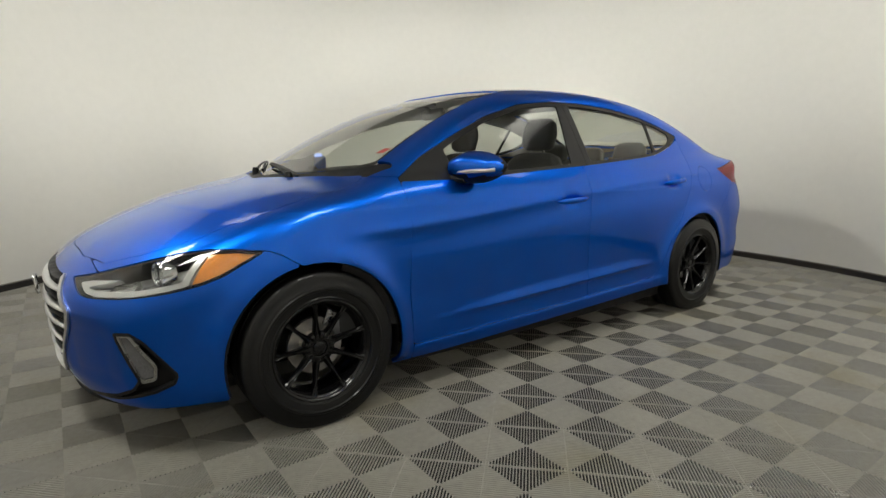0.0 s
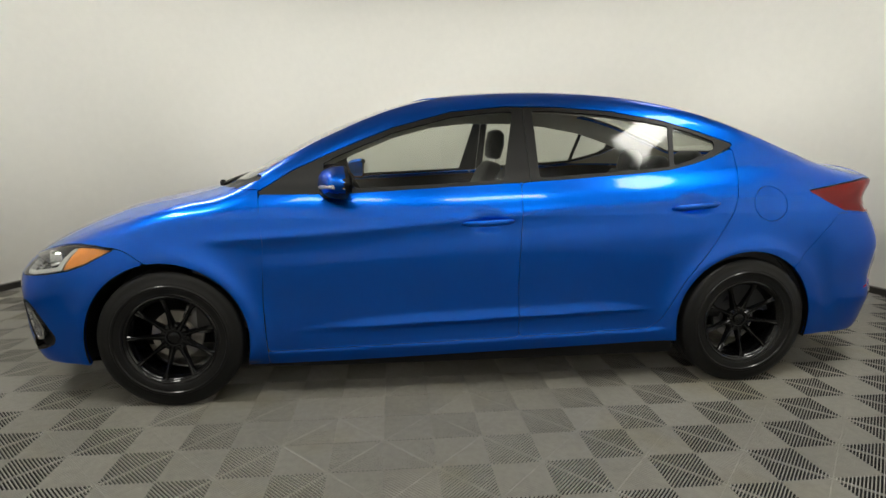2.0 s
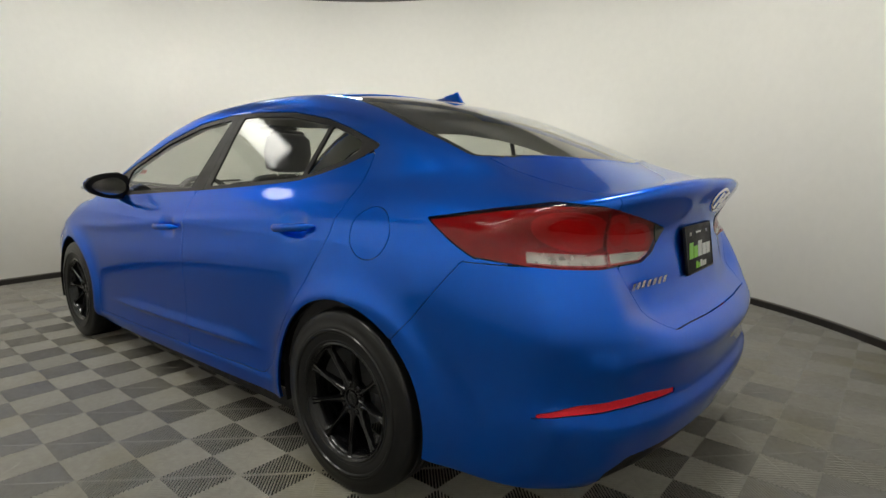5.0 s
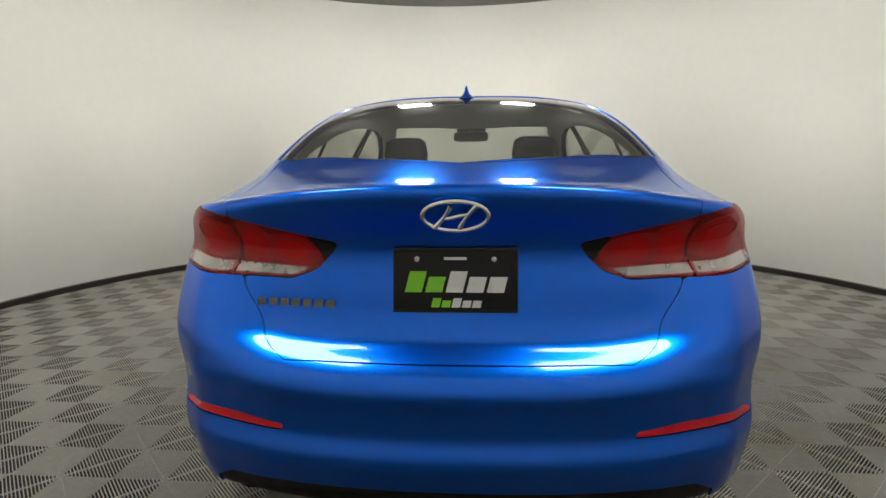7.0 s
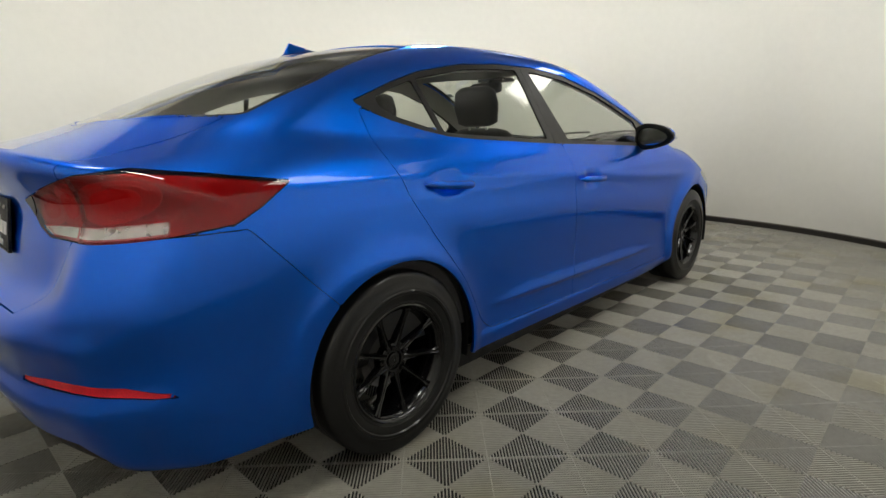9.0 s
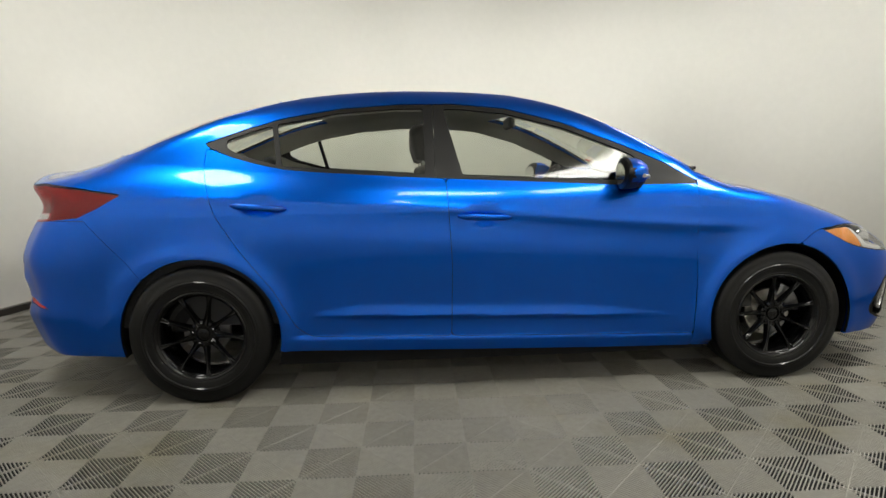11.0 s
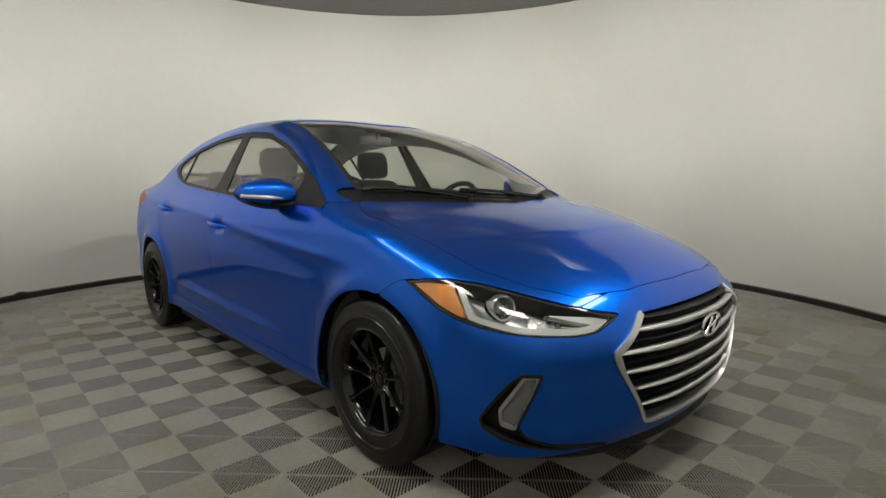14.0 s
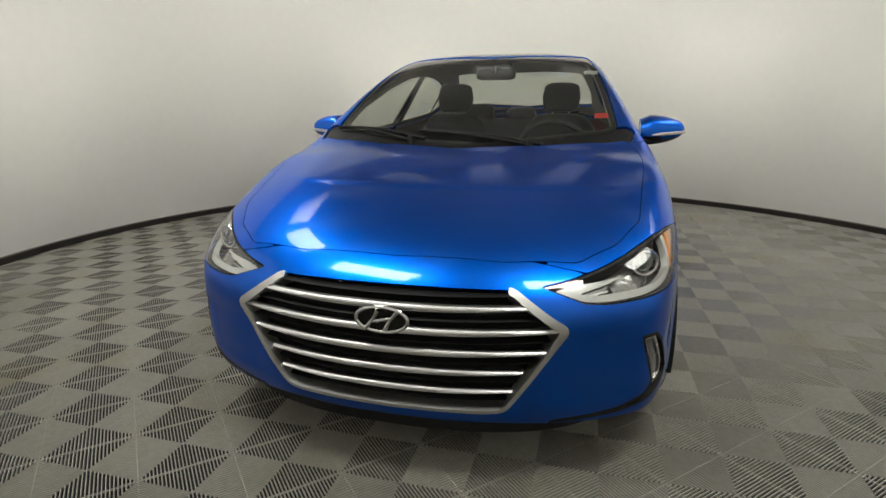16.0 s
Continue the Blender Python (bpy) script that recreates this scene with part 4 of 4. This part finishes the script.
# ---------------------------------------------------------------- wheels
def wheel(x, s, front):
    """Black multi-spoke wheel; the outer face looks along +y before it is turned for the other side."""
    hub = new("wheel")
    hub.parent = car
    tagged(hub, "gloss black multi-spoke wheel with black tyre")
    bm = bmesh.new()
    lathe(bm, [(0.192, 0.086), (0.201, 0.097), (0.210, 0.101), (0.212, 0.0995), (0.222, 0.103), (0.236, 0.1045), (0.2395, 0.1095), (0.2475, 0.1098), (0.251, 0.1060), (0.262, 0.1050), (0.264, 0.1035), (0.281, 0.102), (0.296, 0.0985), (0.306, 0.093), (0.311, 0.083), (0.3122, 0.045), (0.3085, 0.043), (0.3085, 0.037), (0.312, 0.035), (0.312, 0.006), (0.308, 0.004), (0.308, -0.004),
               (0.312, -0.006), (0.312, -0.035), (0.3085, -0.037), (0.3085, -0.043), (0.3115, -0.045), (0.309, -0.070), (0.300, -0.086), (0.270, -0.102), (0.205, -0.098), (0.190, -0.085)], 96)
    for k in range(64):
        for sg in (1, -1):
            a = 2 * math.pi * (k + 0.25 * sg) / 64
            m = Matrix.Rotation(-a, 4, "Y") @ Matrix.Translation((0.3085, sg * 0.074, 0))
            block(bm, (-0.004, -0.016, -0.0075), (0.0008, 0.012, 0.0075), 0, m)
    part("tyre", bm, RUBBER, hub, "black rubber tyre with worn sheen", 35)
    bm = bmesh.new()
    lathe(bm, [(0.221, 0.094), (0.224, 0.098), (0.219, 0.101), (0.211, 0.097), (0.205, 0.085), (0.199, 0.055), (0.192, 0.0), (0.196, -0.06), (0.210, -0.09), (0.221, -0.094), (0.221, -0.09), (0.19, -0.05), (0.186, 0.0), (0.192, 0.05), (0.198, 0.078), (0.208, 0.09)], 72, closed=True)
    rim = part("rim", bm, GLOSS_BLACK, hub, "gloss black alloy rim", 50)
    rim.scale = (0.905, 1, 0.905)
    for k in range(9):
        a = 2 * math.pi * k / 9 + math.pi / 2
        bm = bmesh.new()
        sections = []
        for r, w, y, d in ((0.045, 0.019, 0.062, 0.030), (0.075, 0.0140, 0.066, 0.030), (0.115, 0.0095, 0.072, 0.027), (0.155, 0.0085, 0.080, 0.022), (0.185, 0.0100, 0.086, 0.018), (0.204, 0.016, 0.090, 0.016)):
            sections.append([bm.verts.new((r, y + dy * d, dz * w)) for dz, dy in ((-1, -1), (-1, -0.25), (-0.55, 0.0), (-0.25, -0.18), (0.25, -0.18), (0.55, 0.0), (1, -0.25), (1, -1))])
        for q, r in zip(sections, sections[1:]):
            for i in range(8):
                bm.faces.new((q[i], q[(i + 1) % 8], r[(i + 1) % 8], r[i]))
        bm.faces.new(sections[0])
        bm.faces.new(sections[-1][::-1])
        bmesh.ops.rotate(bm, verts=bm.verts, cent=(0, 0, 0), matrix=Matrix.Rotation(-a, 3, "Y"))
        part("spoke", bm, GLOSS_BLACK, rim, "", 40)
    bm = bmesh.new()
    lathe(bm, [(0.001, 0.058), (0.022, 0.058), (0.027, 0.056), (0.029, 0.050), (0.034, 0.050), (0.037, 0.056), (0.058, 0.060), (0.068, 0.056), (0.072, 0.040), (0.072, 0.010)], 40)
    part("hub_cap", bm, GLOSS_BLACK, rim, "black centre cap", 40)
    for k in range(5):
        a = 2 * math.pi * (k + 0.5) / 5
        bm = bmesh.new()
        lathe(bm, [(0.0005, 0.062), (0.006, 0.062), (0.0085, 0.060), (0.0095, 0.045)], 6)
        bmesh.ops.translate(bm, verts=bm.verts, vec=(0.052 * math.cos(a), 0.004, 0.052 * math.sin(a)))
        part("lug_nut", bm, GLOSS_BLACK, rim, "black lug nut", 20)
    bm = bmesh.new()
    big = 0.112 if front else 0.104
    lathe(bm, [(0.05, 0.030), (0.066, 0.030), (0.068, 0.012), (big, 0.012), (big, -0.012), (0.06, -0.012)], 64)
    part("brake_disc", bm, STEEL if front else DULL, hub, "bare steel brake disc", 30)
    bm = bmesh.new()
    rows = []
    for i in range(13):
        a = radians((118 if front else 28) + 5.5 * i)
        thin = 0.8 if i in (0, 12) else 1.0
        rows.append([bm.verts.new((r * math.cos(a), y * thin, r * math.sin(a))) for r, y in ((0.084, -0.034), (0.150, -0.034), (0.155, -0.028), (0.155, 0.024), (0.148, 0.033), (0.112, 0.035), (0.086, 0.028))])
    for r, q in zip(rows, rows[1:]):
        for k in range(7):
            bm.faces.new((r[k], r[(k + 1) % 7], q[(k + 1) % 7], q[k]))
    bm.faces.new(rows[0])
    bm.faces.new(rows[-1][::-1])
    part("brake_caliper", bm, DULL if front else PLASTIC, hub, "metal brake caliper", 30)
    hub.matrix_basis = Matrix.Translation((x, s * (0.776 if front else 0.785), 0.316)) @ Matrix.Diagonal((1.012, 1, 1.012, 1)) @ (Matrix() if s > 0 else Matrix.Rotation(math.pi, 4, "Z")) @ Matrix.Rotation(radians(7 if front else 25), 4, "Y")
    return hub


for x in (1.345, -1.360):
    for s in (1, -1):
        wheel(x, s, x > 0)

# ---------------------------------------------------------------- door handles, mirrors, aerial, wipers
def side_at(x, z):
    y = 0.95
    for _ in range(40):
        y -= float(body_field(np.array([x]), np.array([y]), np.array([z]))[0])
    return y


for s in (1, -1):
    for k, (hx, hz) in enumerate(HANDLES):
        bm = bmesh.new()
        rows = []
        slope = -0.04 if k == 0 else -0.08
        for i in range(15):
            u = i / 14
            x = hx - 0.122 + 0.244 * u
            z = hz + 0.004 + slope * (x - hx)
            grow = min(1.0, 6 * min(u, 1 - u) + 0.25)
            y = side_at(hx - 0.12 if u < 0.5 else hx + 0.12, z) * 1.0 + 0.004 + 0.026 * math.sin(math.pi * u) ** 0.5
            rows.append([bm.verts.new((x, y + 0.010 * grow * math.cos(t), z + 0.0145 * grow * math.sin(t))) for t in (0.0, 0.7, 1.3, 1.84, 2.44, math.pi, -2.44, -1.84, -1.3, -0.7)])
        for r, q in zip(rows, rows[1:]):
            for j in range(10):
                bm.faces.new((r[j], r[(j + 1) % 10], q[(j + 1) % 10], q[j]))
        bm.faces.new(rows[0])
        bm.faces.new(rows[-1][::-1])
        if s < 0:
            mirrored(bm)
        part("door_handle", bm, PAINT, doors[s][k], "", 60)
        if k == 0 and s == 1:
            bm = bmesh.new()
            lathe(bm, [(0.0005, 0.003), (0.007, 0.003), (0.009, 0.0)], 16)
            o = part("key_lock", bm, SATIN, doors[s][k], "silver key lock")
            o.location = (hx - 0.100, side_at(hx - 0.12, hz) + 0.018, hz + 0.008)


def mirror_form(grow, y_cut=None):
    """The rounded mirror housing: blunt ahead, flat behind, tapering outwards."""
    bm = bmesh.new()
    rows = []
    for i in range(25):
        u = i / 24
        y = 0.800 + 0.222 * u
        half = 0.071 * (1 - 0.72 * u ** 3) * (0.72 + 0.28 * min(1, u * 5)) * math.sqrt(max(1 - max(0, (u - 0.86) / 0.14) ** 2, 0.02))
        deep = 0.112 * (1 - 0.45 * u ** 2) * math.sqrt(max(1 - max(0, (u - 0.86) / 0.14) ** 2, 0.02))
        zc = 1.002 + 0.006 * u
        xc = 0.575 - 0.030 * u
        row = []
        for k in range(20):
            t = 2 * math.pi * k / 20
            c, q = math.cos(t), math.sin(t)
            x = xc + (deep * abs(c) ** 0.8 if c > 0 else -0.020 * abs(c) ** 0.4)
            row.append(bm.verts.new((x, y, zc + half * math.copysign(abs(q) ** 0.85, q) + (0.006 if q > 0 else 0))))
        rows.append(row)
    for r, q in zip(rows, rows[1:]):
        for k in range(20):
            bm.faces.new((r[k], r[(k + 1) % 20], q[(k + 1) % 20], q[k]))
    bm.faces.new(rows[0])
    bm.faces.new(rows[-1][::-1])
    return bm


def dark_side(f):
    """The underside and the rim round the glass are black plastic."""
    c = f.calc_center_median()
    return c.z < 0.972 or c.x < 0.584 - 0.135 * (c.y - 0.8)


for s in (1, -1):
    bm = mirror_form(1)
    low = [f for f in bm.faces if dark_side(f)]
    bmesh.ops.delete(bm, geom=low, context="FACES")
    if s < 0:
        mirrored(bm)
    mir = part("side_mirror", bm, PAINT, doors[s][0], "blue side mirror with silver indicator strip", 60)
    bm = mirror_form(1)
    high = [f for f in bm.faces if not dark_side(f)]
    bmesh.ops.delete(bm, geom=high, context="FACES")
    tube(bm, [(0.63, 0.86, 0.955), (0.655, 0.80, 0.958), (0.675, 0.755, 0.972)], [0.026, 0.030, 0.036], 12, 0.7)
    if s < 0:
        mirrored(bm)
    part("mirror_foot", bm, PLASTIC, mir, "black plastic mirror foot")
    bm = bmesh.new()
    pts = [(0.575 - 0.030 * u + (0.112 * (1 - 0.45 * u ** 2)) * 0.985 - 0.09 * max(0, u - 0.8), 0.80 + 0.222 * u, 0.983 + 0.016 * u) for u in np.linspace(0.25, 0.97, 12)]
    tube(bm, pts, [0.002 + 0.0065 * min(1, i / 3) for i in range(12)], 8)
    if s < 0:
        mirrored(bm)
    part("indicator", bm, DRL, mir, "pale silver indicator strip")
    bm = bmesh.new()
    loop = [bm.verts.new((0.5475 - 0.028 * (0.5 + 0.5 * math.cos(t)), 0.905 + 0.088 * math.cos(t), 1.006 + 0.046 * math.sin(t) * (1 - 0.25 * math.cos(t)))) for t in np.linspace(0, 2 * math.pi, 28, endpoint=False)]
    bm.faces.new(loop)
    if s < 0:
        mirrored(bm)
    part("mirror_glass", bm, CHROME, mir, "mirror glass")

bm = bmesh.new()
rows = []
for i in range(17):
    u = i / 16
    top = 0.060 * (u ** 1.6) if u < 0.94 else 0.060 * (1 - (u - 0.94) / 0.06 * 0.75)
    x = -0.985 - 0.20 * u
    base = float(roof_z(np.array([x]))[0]) - 0.006
    w = 0.034 * math.sin(math.pi * min(0.96, 0.10 + 0.86 * u)) ** 0.6
    rows.append([bm.verts.new((x + (0.03 * h if u > 0.5 else 0), w * q, base + 0.006 + top * h)) for q, h in ((-1, 0), (-0.8, 0.10), (-0.48, 0.45), (-0.2, 0.95), (0.2, 0.95), (0.48, 0.45), (0.8, 0.10), (1, 0))])
for r, q in zip(rows, rows[1:]):
    for k in range(7):
        bm.faces.new((r[k], r[k + 1], q[k + 1], q[k]))
bm.faces.new(rows[-1])
bm.faces.new(rows[0][::-1])
part("fin_aerial", bm, PAINT, car, "blue shark fin aerial", 50)


def screen_at(x, y):
    return float(roof_z(np.array([x + 0.17 * y * y * float(smooth(-0.4, 0.6, x))]))[0]) - 0.027 * abs(y / 0.6) ** 3


for y0, y1, x0, x1 in ((0.30, -0.16, 1.235, 1.165), (-0.22, -0.62, 1.225, 1.03)):
    bm = bmesh.new()
    pts = [(x0 + (x1 - x0) * u, y0 + (y1 - y0) * u, screen_at(x0 + (x1 - x0) * u, y0 + (y1 - y0) * u) + 0.013) for u in np.linspace(0, 1, 9)]
    tube(bm, pts, [0.011, 0.010, 0.009, 0.008, 0.0075, 0.007, 0.0065, 0.006, 0.005], 8, 0.6)
    arm = part("wiper", bm, PLASTIC, car, "black windscreen wiper")
    bm = bmesh.new()
    pts = [(x0 - 0.02 + (x1 - x0) * u, y0 + 0.06 + (y1 - y0 - 0.10) * u, screen_at(x0 - 0.02 + (x1 - x0) * u, y0 + 0.06 + (y1 - y0 - 0.10) * u) + 0.006) for u in np.linspace(0, 1, 11)]
    tube(bm, pts, 0.006, 6, 1.4)
    part("blade", bm, RUBBER, arm)
    bm = bmesh.new()
    lathe(bm, [(0.0005, 0.030), (0.012, 0.028), (0.017, 0.015), (0.017, -0.03)], 16, "Z")
    o = part("pivot", bm, PLASTIC, arm)
    o.location = (x0, y0, screen_at(x0, y0) + 0.005)

# ---------------------------------------------------------------- number plate and lettering bars on the lid
bm = bmesh.new()
block(bm, (-0.006, -0.1535, -0.080), (0.002, 0.1535, 0.080), 0.002)
plate = part("licence_plate", bm, PLASTIC, trunk, "black dealer plate with green and white print")
plate.matrix_basis = Matrix.Translation((-2.211, 0.003, 0.829)) @ Matrix.Rotation(radians(8), 4, "Y")
bm = bmesh.new()
for lo, hi in (((-0.008, -0.1535, 0.070), (-0.005, 0.1535, 0.080)), ((-0.008, -0.1535, -0.080), (-0.005, 0.1535, -0.072)), ((-0.008, -0.1535, -0.072), (-0.005, -0.146, 0.070)), ((-0.008, 0.146, -0.072), (-0.005, 0.1535, 0.070))):
    block(bm, lo, hi, 0.001)
part("plate_frame", bm, PLASTIC, plate)


def slanted(bm, y0, y1, z0, z1, lean=0.25, x=-0.0075):
    """A flat leaning bar; y runs to the car's left, so a reader behind sees it reversed."""
    k = lean * (z1 - z0)
    a = [bm.verts.new((x, y, z)) for y, z in ((y0, z0), (y0 - k, z1), (y1 - k, z1), (y1, z0))]
    b = [bm.verts.new((x + 0.0015, v.co.y, v.co.z)) for v in a]
    bm.faces.new(a)
    bm.faces.new(b[::-1])
    for i in range(4):
        bm.faces.new((a[i], b[i], b[(i + 1) % 4], a[(i + 1) % 4]))


for z0, z1, start, step, bar in ((-0.030, 0.022, 0.125, 0.0505, 0.042), (-0.067, -0.044, 0.060, 0.0252, 0.021)):
    for mat, idx, what in ((GREEN, (0, 1), "green_print"), (WHITE, (2, 3, 4), "white_print")):
        for i in idx:
            bm = bmesh.new()
            high = z1 if i in (0, 2) else z0 + (z1 - z0) * 0.74
            slanted(bm, start - step * i, start - step * i - bar, z0, high)
            part(what, bm, mat, plate, "slanted green print block" if mat is GREEN else "slanted white print block")
bm = bmesh.new()
slanted(bm, 0.028, -0.028, 0.050, 0.057, 0)
part("small_print", bm, WHITE, plate, "small white print bar")
for y in (0.095, -0.095):
    bm = bmesh.new()
    lathe(bm, [(0.0005, -0.010), (0.006, -0.009), (0.007, -0.005)], 12, "X")
    o = part("bolt", bm, STEEL, plate, "steel bolt")
    o.location = (0.0, y, 0.052)
for i in range(7):
    bm = bmesh.new()
    y = 0.522 - 0.0315 * i
    slanted(bm, y, y - 0.022, -0.0105, 0.0105, 0.2, 0.0)
    o = part("name_bar", bm, CHROME, trunk, "small chrome lettering bar")
    x = -2.4
    for _ in range(60):
        x += float(body_field(np.array([x]), np.array([y - 0.012]), np.array([0.765]))[0])
    o.location = (x - 0.008, 0, 0.765)
    o.rotation_euler = (0, radians(-8), 0)
bm = bmesh.new()
lathe(bm, [(0.0005, 0.006), (0.010, 0.005), (0.013, 0.0)], 16, "Z")
o = part("camera_button", bm, PLASTIC, trunk, "small dark button on the lid")
o.location = (-1.99, -0.01, 1.094)

# ---------------------------------------------------------------- cabin
def padded(bm, sections, sides=20, power=0.55):
    """A soft block lofted through (centre, half width, half depth, direction of depth) sections."""
    rows = []
    for c, hw, hd, d in sections:
        c, d = Vector(c), Vector(d).normalized()
        rows.append([bm.verts.new(c + Vector((0, hw * math.copysign(abs(math.cos(t)) ** power, math.cos(t)), 0)) + d * hd * math.copysign(abs(math.sin(t)) ** power, math.sin(t))) for t in (2 * math.pi * k / sides for k in range(sides))])
    for r, q in zip(rows, rows[1:]):
        for k in range(sides):
            bm.faces.new((r[k], r[(k + 1) % sides], q[(k + 1) % sides], q[k]))
    bm.faces.new(rows[0])
    bm.faces.new(rows[-1][::-1])


for y in (0.37, -0.37):
    seat = new("front_seat")
    seat.parent = car
    tagged(seat, "black cloth front seat with headrest")
    bm = bmesh.new()
    padded(bm, [((0.36, y, 0.52), 0.22, 0.06, (0, 0, 1)), ((0.33, y, 0.53), 0.25, 0.085, (0, 0, 1)), ((0.05, y, 0.51), 0.26, 0.085, (0, 0, 1)), ((-0.12, y, 0.50), 0.25, 0.07, (0, 0, 1))])
    part("cushion", bm, CLOTH, seat, "", 60)
    bm = bmesh.new()
    padded(bm, [((-0.13, y, 0.48), 0.22, 0.06, (1, 0, 0.3)), ((-0.16, y, 0.56), 0.26, 0.085, (1, 0, 0.3)), ((-0.24, y, 0.80), 0.27, 0.080, (1, 0, 0.3)), ((-0.30, y, 0.98), 0.23, 0.065, (1, 0, 0.3)), ((-0.325, y, 1.05), 0.17, 0.050, (1, 0, 0.3)), ((-0.33, y, 1.065), 0.12, 0.03, (1, 0, 0.3))])
    part("backrest", bm, CLOTH, seat, "", 60)
    bm = bmesh.new()
    padded(bm, [((-0.330, y, 1.085), 0.085, 0.025, (1, 0, 0.2)), ((-0.332, y, 1.10), 0.115, 0.045, (1, 0, 0.2)), ((-0.345, y, 1.18), 0.128, 0.055, (1, 0, 0.2)), ((-0.355, y, 1.25), 0.115, 0.048, (1, 0, 0.2)), ((-0.358, y, 1.272), 0.080, 0.025, (1, 0, 0.2))], 24, 0.7)
    part("headrest", bm, CLOTH, seat, "", 60)
    for dy in (-0.055, 0.055):
        bm = bmesh.new()
        tube(bm, [(-0.325, y + dy, 1.03), (-0.335, y + dy, 1.11)], 0.006, 8)
        part("headrest_post", bm, SATIN, seat, "steel headrest post")
bench = new("rear_seat")
bench.parent = car
tagged(bench, "black cloth rear bench with three headrests")
bm = bmesh.new()
padded(bm, [((-0.62, 0, 0.52), 0.60, 0.06, (0, 0, 1)), ((-0.66, 0, 0.53), 0.64, 0.09, (0, 0, 1)), ((-1.05, 0, 0.50), 0.64, 0.08, (0, 0, 1))], 24, 0.4)
part("cushion", bm, CLOTH, bench, "", 60)
bm = bmesh.new()
padded(bm, [((-1.04, 0, 0.50), 0.60, 0.07, (1, 0, 0.4)), ((-1.10, 0, 0.62), 0.63, 0.085, (1, 0, 0.4)), ((-1.24, 0, 0.92), 0.62, 0.07, (1, 0, 0.4)), ((-1.28, 0, 1.00), 0.58, 0.04, (1, 0, 0.4))], 24, 0.4)
part("backrest", bm, CLOTH, bench, "", 60)
for y in (0.36, 0.0, -0.36):
    bm = bmesh.new()
    k = 0.75 if y == 0 else 1
    padded(bm, [((-1.28, y, 0.99), 0.10, 0.03, (1, 0, 0.3)), ((-1.285, y, 1.01), 0.13, 0.05, (1, 0, 0.3)), ((-1.30, y, 1.01 + 0.09 * k), 0.125, 0.048, (1, 0, 0.3)), ((-1.31, y, 1.01 + 0.125 * k), 0.09, 0.025, (1, 0, 0.3))], 20, 0.6)
    part("headrest", bm, CLOTH, bench, "", 60)
bm = bmesh.new()
block(bm, (-1.90, -0.60, 0.985), (-1.28, 0.60, 1.005), 0.008)
part("parcel_shelf", bm, LINING, car, "dark parcel shelf")
bm = bmesh.new()
block(bm, (-1.80, -0.13, 1.004), (-1.70, 0.13, 1.035), 0.010)
part("stop_lamp", bm, LINING, car, "dark high stop lamp housing")
bm = bmesh.new()
padded(bm, [((1.12, 0, 0.885), 0.68, 0.05, (0, 0, 1)), ((0.98, 0, 0.895), 0.70, 0.055, (0, 0, 1)), ((0.78, 0, 0.865), 0.70, 0.085, (0, 0, 1)), ((0.68, 0, 0.78), 0.69, 0.12, (0, 0, 1)), ((0.66, 0, 0.66), 0.66, 0.10, (0, 0, 1))], 28, 0.4)
block(bm, (0.74, 0.24, 0.88), (0.90, 0.50, 0.975), 0.035)
block(bm, (0.20, -0.11, 0.42), (0.75, 0.11, 0.66), 0.04)
part("dashboard", bm, LINING, car, "dark plastic dashboard", 50)
tilt = Matrix.Translation((0.52, 0.37, 0.885)) @ Matrix.Rotation(radians(-64), 4, "Y")
bm = bmesh.new()
tube(bm, [(0.182 * math.cos(2 * math.pi * i / 40), 0.182 * math.sin(2 * math.pi * i / 40), 0) for i in range(41)], 0.0155, 10, caps=False)
rim = part("steering_wheel", bm, LINING, car, "black steering wheel", 60)
rim.matrix_basis = tilt
bm = bmesh.new()
padded(bm, [((0, 0, -0.03), 0.05, 0.05, (1, 0, 0)), ((0, 0, 0.0), 0.085, 0.075, (1, 0, 0)), ((0, 0, 0.018), 0.065, 0.055, (1, 0, 0))], 20, 0.7)
for a in (0, 180, -90):
    tube(bm, [(0.05 * math.sin(radians(a)) * 1.0, 0.05 * math.cos(radians(a)), 0.0), (0.175 * math.sin(radians(a)), 0.175 * math.cos(radians(a)), 0.0)], [0.024, 0.016], 10, 0.4)
part("hub", bm, LINING, rim, "", 60)
bm = bmesh.new()
padded(bm, [((0.20, 0.0, 1.275), 0.09, 0.010, (1, 0, 0)), ((0.20, 0.0, 1.285), 0.115, 0.022, (1, 0, 0)), ((0.20, 0, 1.325), 0.118, 0.022, (1, 0, 0)), ((0.20, 0, 1.337), 0.10, 0.012, (1, 0, 0))], 24, 0.6)
tube(bm, [(0.215, 0, 1.32), (0.27, 0, 1.372)], 0.011, 8)
part("inner_mirror", bm, LINING, car, "black interior mirror", 60)
bm = bmesh.new()
block(bm, (0.24, -0.10, 1.345), (0.36, 0.10, 1.368), 0.01)
part("overhead_console", bm, LINING, car, "dark overhead console")
for x, y, w, h, mat, what in ((0.46, 0.545, 0.035, 0.022, WHITE, "white_sticker"), (0.90, 0.600, 0.030, 0.024, STICKER_RED, "red_sticker")):
    bm = bmesh.new()
    z = screen_at(x, y) - 0.012
    m = Matrix.Translation((x, y, z)) @ Matrix.Rotation(radians(26), 4, "Y")
    block(bm, (-h, -w, -0.0005), (h, w, 0.0005), 0, m)
    part(what, bm, mat, car, what.replace("_", " ") + " inside the windscreen")
